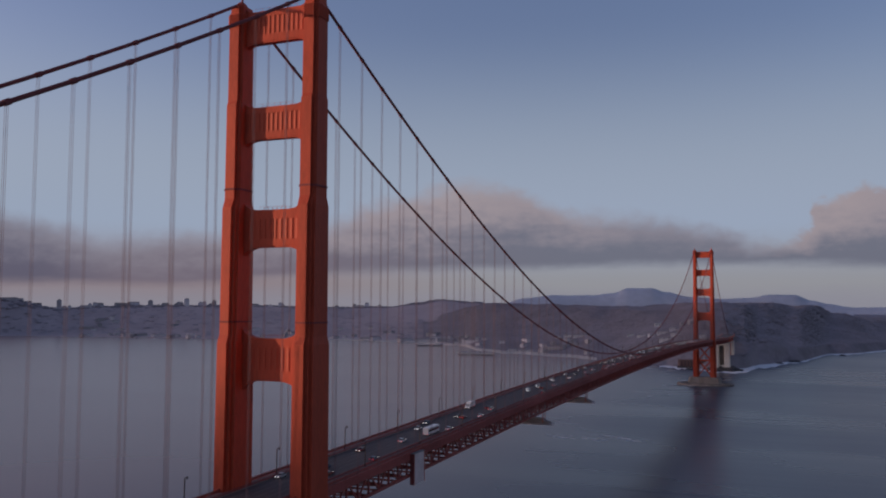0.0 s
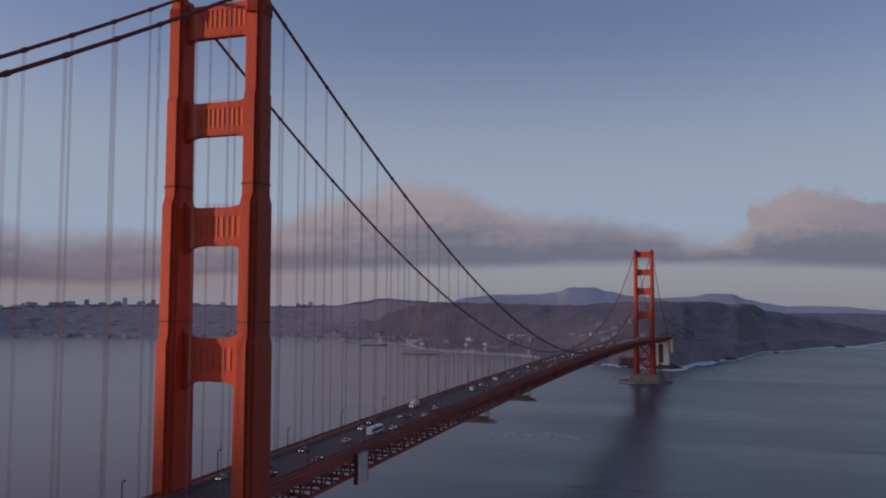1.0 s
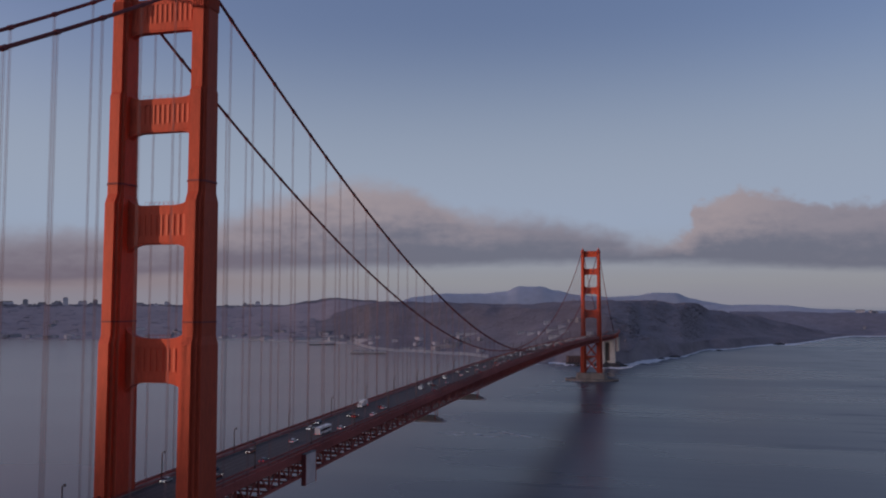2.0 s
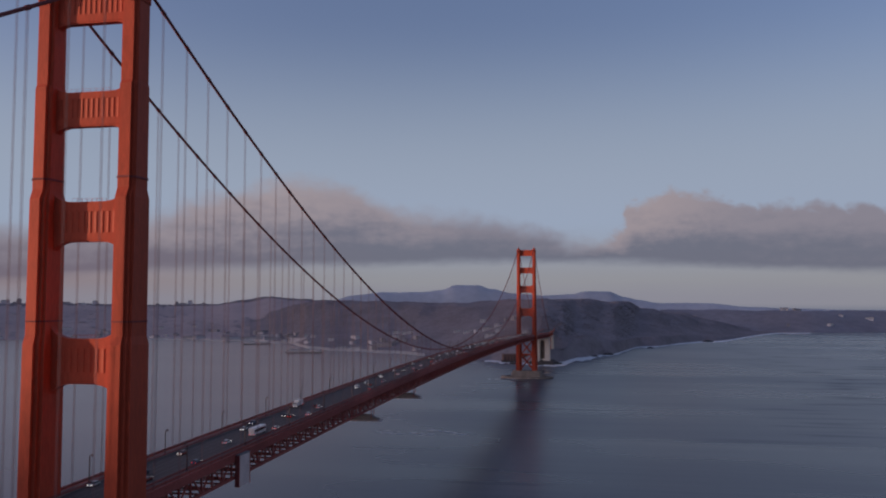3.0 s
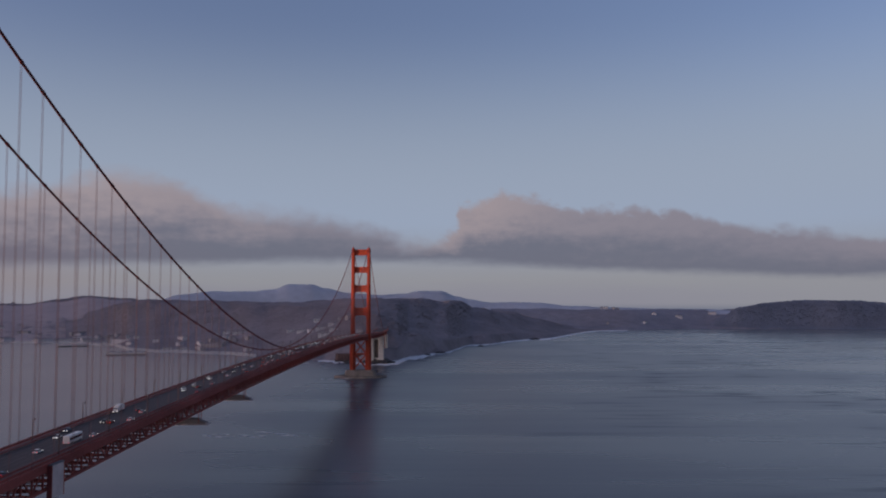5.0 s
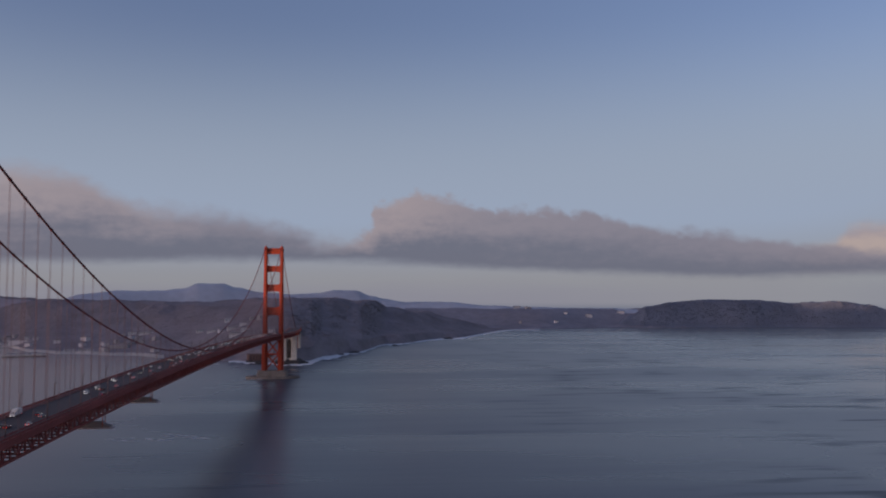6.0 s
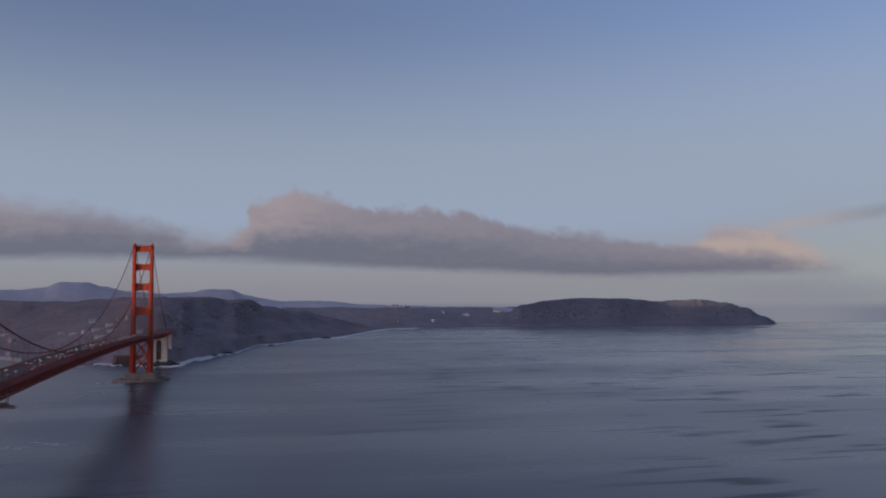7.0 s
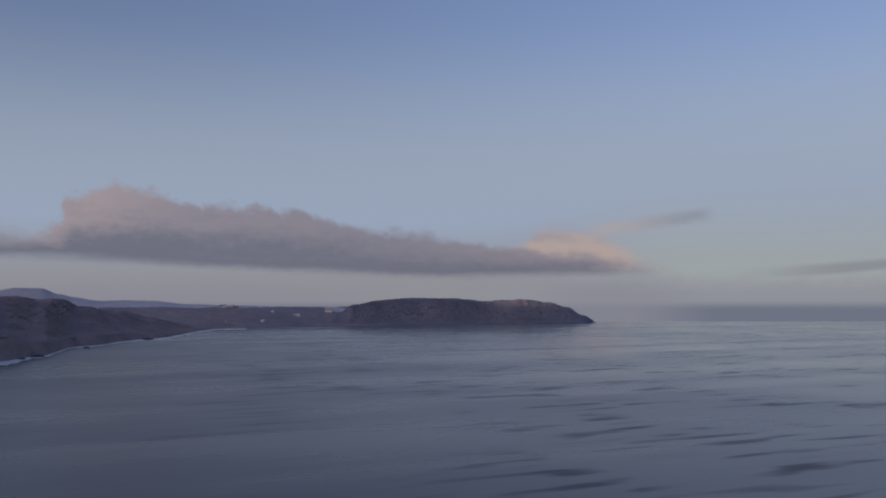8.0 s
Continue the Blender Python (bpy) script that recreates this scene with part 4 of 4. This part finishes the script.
# ------------------------------------------------------------------ traffic
def make_car(paint, kind):
    """A car, van or coach heading for +y, resting on z = 0."""
    length, width, height = {"car": (4.5, 1.8, 1.45), "truck": (8.5, 2.4, 3.4), "coach": (11.8, 2.5, 3.2)}[kind]
    label = {"car": "passenger car driving on the bridge road", "truck": "white box truck on the bridge road", "coach": "long white coach on the bridge road"}[kind]
    c = thing("car" if kind == "car" else kind, paint.name.split("_")[-1] + " " + label.replace("white ", ""), "car" if kind == "car" else kind, "traffic")
    h = length / 2
    bm = bm_new()
    if kind == "car":
        prof = [(-h, 0.3), (-h, 0.78), (-h + 0.3, 0.92), (h - 1.3, 0.9), (h - 0.2, 0.72), (h, 0.55), (h, 0.3)]
        loft(bm, [[(x * width / 2, y, z) for y, z in prof] for x in (-1, -0.92, 0.92, 1)])
        part("body", bm, paint, c)
        bm = bm_new()
        loft(bm, [[(-0.82, -h + 0.35, 0.9), (0.82, -h + 0.35, 0.9), (0.82, h - 1.2, 0.88), (-0.82, h - 1.2, 0.88)],
                  [(-0.66, -h + 0.95, height - 0.08), (0.66, -h + 0.95, height - 0.08), (0.66, h - 2.0, height - 0.06), (-0.66, h - 2.0, height - 0.06)]])
        part("cabin_glass", bm, WINDOW, c)
        bm = bm_new(); box(bm, -0.68, 0.68, -h + 0.93, h - 1.98, height - 0.08, height, 0.03); part("roof", bm, paint, c)
    elif kind == "truck":
        box(bm, -width / 2, width / 2, -h, h - 2.2, 0.9, height, 0.05); part("cargo_box", bm, paint, c)
        bm = bm_new(); loft(bm, [[(x * 1.1, y, z) for y, z in ((h - 2.1, 0.5), (h, 0.5), (h, 1.5), (h - 0.5, 2.5), (h - 2.1, 2.6))] for x in (-1, 1)]); part("cab", bm, paint, c)
        bm = bm_new(); box(bm, -1.0, 1.0, h - 0.42, h - 0.2, 1.55, 2.3); part("windscreen", bm, WINDOW, c)
    else:
        box(bm, -width / 2, width / 2, -h, h, 0.4, height, 0.12); part("body", bm, paint, c)
        for sx in (-1, 1):
            bm = bm_new(); box(bm, sx * width / 2 - 0.03, sx * width / 2 + 0.03, -h + 0.6, h - 0.5, 1.5, 2.5); part("window_band", bm, WINDOW, c)
        bm = bm_new(); box(bm, -1.1, 1.1, h - 0.03, h + 0.03, 1.3, 2.7); part("windscreen", bm, WINDOW, c)
    r = 0.33 if kind == "car" else 0.48
    for sx in (-1, 1):
        for y in (-h * 0.6, h * 0.62):
            bm = bm_new(); tube(bm, [(sx * (width / 2 - 0.22), y, r), (sx * (width / 2 + 0.01), y, r)], r, 12); part("wheel", bm, RUBBER, c)
        bm = bm_new(); box(bm, sx * width * 0.36 - 0.13, sx * width * 0.36 + 0.13, h - 0.08, h + 0.03, 0.55, 0.78); part("headlight", bm, HEADLIGHT, c)
        bm = bm_new(); box(bm, sx * width * 0.38 - 0.14, sx * width * 0.38 + 0.14, -h - 0.03, -h + 0.05, 0.62, 0.8); part("taillight", bm, TAILLIGHT, c)
    return c


def make_traffic():
    rng = random.Random(11)
    kinds = [make_car(p, "car") for p in CAR_PAINTS]
    used = set()
    lanes = [(-7.8, 180), (-4.7, 180), (-1.6, 180), (1.6, 0), (4.7, 0), (7.8, 0)]

    def park(v, x, y, turn):
        tilt = math.degrees(math.atan2(road_z(y + 2) - road_z(y - 2), 4)) * (1 if turn == 0 else -1)
        m = pose(x, y, road_z(y) + 0.008, tilt, 0, turn)
        if v in used:
            return copy_thing(v, m)
        used.add(v)
        v.matrix_basis = m
        return v
    starts = {-7.8: 14, -4.7: 66, -1.6: 32, 1.6: 84, 4.7: 20, 7.8: 52}
    for x, turn in lanes:
        y = rng.uniform(0, 8) + starts[x]
        while y < SPAN + 300:
            if not (x == -7.8 and 174 < y < 209 or x == 4.7 and 98 < y < 126):
                park(kinds[rng.choices(range(5), (5, 3, 2, 2, 1))[0]], x, y, turn)
            y += (rng.choice((18, 35, 60, 100, 150)) + rng.uniform(0, 40)) * (1.0 if y < 420 else 0.5)
    park(make_car(CAR_PAINTS[0], "truck"), -7.8, 191, 180)
    park(make_car(CAR_PAINTS[0], "coach"), 4.7, 112, 0)


make_traffic()


# ------------------------------------------------------------------ woods
# pale buildings among the trees: bearing, distance, ground, length, depth, height
PALE_BUILDINGS = [
    (-29.9, 3340, "city", 36, 14, 6), (-26.9, 3210, "city", 13, 10, 6), (-25.4, 3165, "city", 36, 14, 6), (-23.9, 3085, "near", 76, 16, 7),
    (-22.6, 2985, "near", 50, 15, 7), (-21.8, 2845, "near", 16, 12, 6), (-21.3, 2810, "near", 22, 14, 8), (-20.9, 2790, "near", 12, 10, 5),
    (-20.4, 2803, "near", 12, 12, 9), (-19.9, 2756, "near", 14, 12, 8), (-29.5, 3735, "city", 18, 12, 8), (-27.5, 3726, "city", 20, 12, 8),
    (-18.0, 2425, "near", 28, 12, 6), (-17.1, 2400, "near", 34, 12, 6), (-14.4, 2637, "near", 22, 12, 7), (-13.6, 2605, "near", 40, 12, 7),
    (-15.0, 2637, "near", 14, 10, 6), (-8.58, 2490, "near", 17, 12, 10), (-10.3, 2446, "near", 20, 10, 6), (-9.6, 2400, "near", 24, 10, 5),
    (-8.3, 2290, "near", 26, 12, 6), (-7.5, 2180, "near", 22, 12, 6), (-8.1, 2172, "near", 30, 12, 5), (-5.94, 2113, "near", 26, 12, 7),
    (15.24, 4458, "west", 34, 14, 10), (17.3, 4600, "west", 38, 14, 10), (10.5, 4420, "west", 38, 14, 11)]
CLEARINGS = [ground_at(b, r - 25) for b, r, *rest in PALE_BUILDINGS]


def make_woods(name, label, count, pick, height, size, seed, tall=1.0, leaf=HAZED_LEAF):
    """Many small uneven crowns on a slope, as one mesh."""
    rng = random.Random(seed)
    verts, faces = [], []
    for _ in range(count):
        b, r = pick(rng)
        x, y = ground_at(b, r)
        z = height(b, r, x, y)
        if z < 6 or any(abs(x - u) < 42 and abs(y - v) < 42 for u, v in CLEARINGS):
            continue
        s = size * rng.uniform(0.55, 1.3)
        k0 = len(verts)
        rings = ((-0.3, 1.6), (0.1, 1.3), (0.28, 0.85), (0.38, 0.3))
        ph = rng.uniform(0, 6)
        for zz, rr in rings:
            for k in range(5):
                a = ph + 2 * math.pi * k / 5 + zz
                q = rr * s * 0.55 * rng.uniform(0.75, 1.25)
                verts.append((x + q * math.cos(a), y + q * math.sin(a), z - 1 + zz * s * tall))
        for i in range(3):
            for k in range(5):
                j = (k + 1) % 5
                faces.append((k0 + i * 5 + k, k0 + i * 5 + j, k0 + i * 5 + 5 + j, k0 + i * 5 + 5 + k))
        faces.append(tuple(k0 + 15 + k for k in range(5)))
    me = bpy.data.meshes.new(name)
    me.from_pydata(verts, [], faces)
    me.materials.append(leaf)
    for p in me.polygons:
        p.use_smooth = True
    tagged(new(name, me), label, "forest", kind="stuff")


def pick_near(rng):
    b = rng.uniform(-23, 8.5)
    return b, table(SHORE, b) + 60 + 1100 * rng.random() ** 0.8


def pick_head(rng):
    b = rng.uniform(17.5, 34.9)
    return b, table(SHORE, b) + 30 + 220 * rng.random()


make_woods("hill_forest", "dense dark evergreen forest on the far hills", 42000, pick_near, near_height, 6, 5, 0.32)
def pick_city(rng):
    b = rng.choice((rng.uniform(-52, -28), rng.uniform(-52, -28), rng.uniform(-28, -20)))
    return b, table(SHORE, b) + 60 + (4500 - table(SHORE, b)) * rng.random() * (1.0 if b < -28 else 0.55)


make_woods("park_trees", "haze-pale tree clumps scattered over the city slopes", 1300, pick_city, city_height, 18, 7, 0.35, HAZED_PARK)
make_woods("headland_forest", "dark windblown trees along the headland", 6000, pick_head, head_height, 6.5, 6, 0.5, HAZED_SCRUB)


def pick_ridge(rng):
    b = rng.choice((rng.uniform(-27, -18.5), rng.uniform(-27, -18.5), rng.uniform(-50, -27)))
    return b, 4460 + 190 * rng.random()


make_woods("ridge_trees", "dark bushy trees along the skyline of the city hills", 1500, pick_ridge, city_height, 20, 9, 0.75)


# ------------------------------------------------------------------ city
def make_building(w, d, h, wall, setback):
    b = thing("city_building", "distant hazy city apartment tower", "building", "city skyline")
    bm = bm_new(); box(bm, -w / 2, w / 2, -d / 2, d / 2, -25, h); part("wall", bm, wall, b)
    bm = bm_new(); box(bm, -w / 2 * setback, w / 2 * setback, -d / 2 * setback, d / 2 * setback, h, h * 1.06 + 2); part("roof", bm, ROOF, b)
    return b


def make_city():
    rng = random.Random(4)
    kinds = [make_building(w, 20, h, TOWER_WALL, s) for w, h, s in ((22, 30, 0.7), (36, 20, 0.8), (22, 44, 0.5), (54, 15, 0.9), (17, 24, 0.6))]
    used = set()
    spots = [(-49.9, 3, 0), (-49.2, 3, 0), (-46.9, 2, 8), (-48.2, 3, 0), (-45.4, 3, 0), (-44.6, 1, 0), (-43.4, 3, 6), (-42.6, 3, 8), (-41.6, 0, 0), (-40.7, 1, 0),
             (-39.9, 4, 0), (-39.4, 0, 10), (-38.3, 4, 4), (-37.7, 0, 0), (-36.9, 1, 0), (-35.2, 3, 0), (-33.5, 4, 0), (-32.2, 1, 0), (-30.8, 3, 0), (-28.6, 4, 0),
             (-52, 2, 5), (-53.5, 0, 0), (-55, 2, 0), (-56.5, 1, 0)]
    for _ in range(70):
        spots.append((rng.uniform(-58, -26), rng.choice((1, 3, 4, 4, 0)), rng.uniform(-16, -2)))
    for b, k, lift in spots:
        r = 4560 + rng.uniform(-60, 60)
        x, y = ground_at(b, r)
        m = pose(x, y, city_height(b, r, x, y) - 6 + lift, 0, 0, -b + rng.uniform(-12, 12))
        v = kinds[k]
        if v in used:
            copy_thing(v, m)
        else:
            used.add(v)
            v.matrix_basis = m


make_city()


def make_house(w, d, h, roof):
    b = thing("house", "small pale house with a dull hipped roof", "house", "far houses")
    bm = bm_new(); box(bm, -w / 2, w / 2, -d / 2, d / 2, -8, h); part("wall", bm, PLASTER, b)
    bm = bm_new(); loft(bm, [[(x * w / 2 * g, y * d / 2 * g, z) for x, y in ((-1.06, -1.06), (1.06, -1.06), (1.06, 1.06), (-1.06, 1.06))] for z, g in ((h, 1), (h + roof, 0.45))]); part("roof", bm, HOUSE_ROOF, b)
    return b


def make_houses():
    rng = random.Random(8)
    kinds = [make_house(18, 12, 8, 3), make_house(34, 14, 7, 3), make_house(60, 16, 9, 2), make_house(14, 14, 13, 2)]
    used = set()
    spots = []
    for _ in range(5):
        b = rng.uniform(8.5, 20)
        spots.append((b, west_shore(b) + rng.uniform(120, 360), west_height, rng.choice((0, 1, 3))))
    for _ in range(60):
        b = rng.uniform(-48, -25)
        spots.append((b, table(SHORE, b) + 30 + 600 * rng.random() ** 2, city_height, rng.choice((0, 1, 1, 2))))
    for _ in range(34):
        b = rng.uniform(-24, -13)
        spots.append((b, table(SHORE, b) + 90 + 240 * rng.random(), near_height, rng.choice((0, 1, 2))))
    spots += [(-7.0, 2450, near_height, 1), (-6.0, 2380, near_height, 2), (-7.6, 2300, near_height, 2), (-9.0, 2350, near_height, 1)]
    for b, r, f, k in spots:
        x, y = ground_at(b, r)
        z = f(b, r, x, y)
        if z < 2:
            continue
        m = pose(x, y, z, 0, 0, rng.uniform(0, 180))
        v = kinds[k]
        if v in used:
            copy_thing(v, m)
        else:
            used.add(v)
            v.matrix_basis = m
    for v in kinds:
        if v not in used:
            bpy.data.objects.remove(v)


make_houses()


def make_pale_buildings():
    """Long low barracks, hangars and halls with shallow gables, side on to the strait."""
    rng = random.Random(15)
    grounds = {"near": near_height, "city": city_height, "west": west_height}
    for b, r, g, w, d, h in PALE_BUILDINGS:
        x, y = ground_at(b, r)
        hall = thing("hall", "long low white-walled hall with a grey gable roof", "building", "shore buildings")
        bm = bm_new(); box(bm, -w / 2, w / 2, -d / 2, d / 2, -9, h); part("wall", bm, WHITE_WALL, hall)
        bm = bm_new()
        loft(bm, [[(sx, -d / 2 - 0.6, h), (sx, 0, h + d * 0.2), (sx, d / 2 + 0.6, h), (sx, d / 2 + 0.6, h - 0.4), (sx, -d / 2 - 0.6, h - 0.4)]
                  for sx in (-w / 2 - 0.6, w / 2 + 0.6)])
        part("roof", bm, PALE_ROOF, hall)
        bays = max(2, int(w / 6))
        bm_win = mesh_of("window", window_box(w / bays * 0.3, h * 0.28), WINDOW)
        for k in range(bays):
            part("window", bm_win, WINDOW, hall, at=pose(-w / 2 + (k + 0.5) * w / bays, -d / 2, h * 0.4))
        hall.matrix_basis = pose(x, y, max(2.5, grounds[g](b, r, x, y)), 0, 0, -b + rng.uniform(-8, 8))


def window_box(w, h):
    bm = bm_new()
    box(bm, -w / 2, w / 2, -0.12, 0.1, 0, h)
    return bm


make_pale_buildings()


# ------------------------------------------------------------------ shore: surf, rocks, wharf
def make_surf():
    rng = random.Random(2)
    bm = bm_new()
    rows = []
    for b in steps_of(-8.5, 12, 0.06):
        r = table(SHORE, b)
        w = 34 + 70 * abs(noise.noise(Vector((b * 1.7, 0, 0)))) + 75 * ease((b + 4.6) / 0.8) * (1 - ease((b + 2.0) / 2.0)) + 60 * ease((b - 2) / 4)
        j = 14 * noise.noise(Vector((b * 5, 3, 0)))
        x0, y0 = ground_at(b, r + 12)
        x1, y1 = ground_at(b, r - w - 8 + j)
        rows.append((bm.verts.new((x0, y0, 0.35)), bm.verts.new((x1, y1, 0.3))))
    for a, c in zip(rows, rows[1:]):
        bm.faces.new((a[0], c[0], c[1], a[1]))
    solid("surf", bm, FOAM, "white surf line breaking along the far shore", "surf", "stuff")


make_surf()


def make_beach():
    bm = bm_new()
    rows = []
    for b in steps_of(-36, -12.5, 0.1):
        r = table(SHORE, b)
        w = 16 + 16 * noise.noise(Vector((b * 1.3, 7, 0)))
        rows.append((bm.verts.new((*ground_at(b, r + 14 + w), 5.2)), bm.verts.new((*ground_at(b, r - 12), -0.4))))
    for a, c in zip(rows, rows[1:]):
        bm.faces.new((a[0], c[0], c[1], a[1]))
    solid("beach", bm, SAND, "thin pale sand beach along the bay shore", "beach", "structure")


make_beach()


def make_streaks():
    """Thin drifting foam lines on the water."""
    rng = random.Random(21)
    bm = bm_new()
    for x, y, length, n_lines in ((-55, 632, 60, 8), (-38, 626, 36, 4), (1215, 1580, 200, 6), (-175, 1612, 60, 3), (2300, 1820, 160, 4), (-44, 1252, 34, 5), (-8, 1250, 30, 3)):
        for _ in range(n_lines):
            cx, cy = x + rng.gauss(0, length * 0.4), y + rng.gauss(0, length * 0.16)
            a, l, w = rng.uniform(-0.5, -0.1), length * rng.uniform(0.15, 0.5), rng.uniform(0.8, 2.2)
            pts = []
            for k in range(9):
                u = k / 8 - 0.5
                off = 2.5 * noise.noise(Vector((cx + u * 6, cy, 1)))
                half = w * (1 - 4 * u * u) * rng.uniform(0.5, 1.2) + 0.05
                px, py = cx + u * l * math.cos(a) - off * math.sin(a), cy + u * l * math.sin(a) + off * math.cos(a)
                pts.append((bm.verts.new((px, py - half, 0.12)), bm.verts.new((px, py + half, 0.12))))
            for p, q in zip(pts, pts[1:]):
                bm.faces.new((p[0], q[0], q[1], p[1]))
    solid("foam_streaks", bm, FOAM, "thin white foam lines drifting on the strait", "foam", "stuff")


make_streaks()


def make_rocks():
    rng = random.Random(3)
    bm = bm_new()
    bmesh.ops.create_icosphere(bm, subdivisions=4, radius=1)
    for v in bm.verts:
        k = 1 + 0.35 * noise.fractal(v.co * 2.0, 0.7, 2.0, 4)
        v.co = Vector((2 + v.co.x * 34 * k, PYLON_Y[0] + 2 + v.co.y * 24 * k, v.co.z * 11 * k - 1))
    solid("sea_rock", bm, ROCK, "broad dark rock footing round the pylon base", "rock", group="sea rocks")
    for b, r, s in ((-0.4, 2200, 12), (5.9, 3010, 16), (-1.2, 2130, 8), (2.3, 2560, 9), (-4.9, 1820, 10), (-6.6, 1850, 9)):
        x, y = ground_at(b, r)
        bm = bm_new()
        bmesh.ops.create_icosphere(bm, subdivisions=3, radius=1)
        for v in bm.verts:
            k = 1 + 0.5 * noise.fractal(v.co * 1.3 + Vector((b, r, 0)), 0.7, 2.0, 4)
            v.co = Vector((x + v.co.x * s * k, y + v.co.y * s * 0.7 * k, v.co.z * s * 0.4 * k))
        solid("sea_rock", bm, ROCK, "dark wet rock standing off the shore", "rock", group="sea rocks")


make_rocks()


def make_wharf():
    w = thing("wharf", "low dark timber wharf on piles with pale deck", "wharf")
    x0, y0 = ground_at(-21.7, 2290)
    x1, y1 = ground_at(-19.3, 2290)
    a = math.degrees(math.atan2(y1 - y0, x1 - x0))
    w.matrix_basis = pose(x0, y0, 0, 0, 0, a)
    length = math.hypot(x1 - x0, y1 - y0)
    bm = bm_new(); box(bm, 0, length, -16, 10, 2.4, 4.2, 0.15); part("deck", bm, CONCRETE, w)
    for x0, x1 in ((8, length * 0.3), (length * 0.36, length * 0.58), (length * 0.66, length * 0.93)):
        bm = bm_new(); box(bm, x0, x1, -7, 5, 4.2, 7.2); shed = part("shed", bm, WHITE_WALL, w, "low pale wharf shed")
        bm = bm_new()
        loft(bm, [[(x, -7.6, 7.1), (x, -1, 8.8), (x, 5.6, 7.1), (x, 5.6, 6.8), (x, -7.6, 6.8)] for x in (x0 - 0.5, x1 + 0.5)])
        part("roof", bm, PALE_ROOF, shed)
    for k in range(14):
        bm = bm_new()
        for yy in (-5, 5):
            tube(bm, [(2 + k * (length - 4) / 13, yy, -3), (2 + k * (length - 4) / 13, yy, 2.5)], 0.6, 6)
        part("pile_pair", bm, ROCK, w)


make_wharf()


def make_breakwater():
    """Low rubble mole in the bay."""
    bm = bm_new()
    x0, y0, x1, y1 = -990, 2290, -915, 2326
    rings = []
    for k in range(21):
        u = k / 20
        w = 6.5 * min(1, 6 * u + 0.3, 6 * (1 - u) + 0.3) * (1 + 0.3 * noise.noise(Vector((k * 0.7, 2, 0))))
        h = 2.6 * (1 + 0.35 * noise.noise(Vector((k * 0.9, 8, 0))))
        x, y = x0 + (x1 - x0) * u, y0 + (y1 - y0) * u
        rings.append([(x, y - w, -1.5), (x, y - w * 0.4, h), (x, y + w * 0.4, h), (x, y + w, -1.5)])
    loft(bm, rings)
    solid("breakwater", bm, ROCK, "low dark rubble breakwater lying in the bay", "breakwater")


make_breakwater()
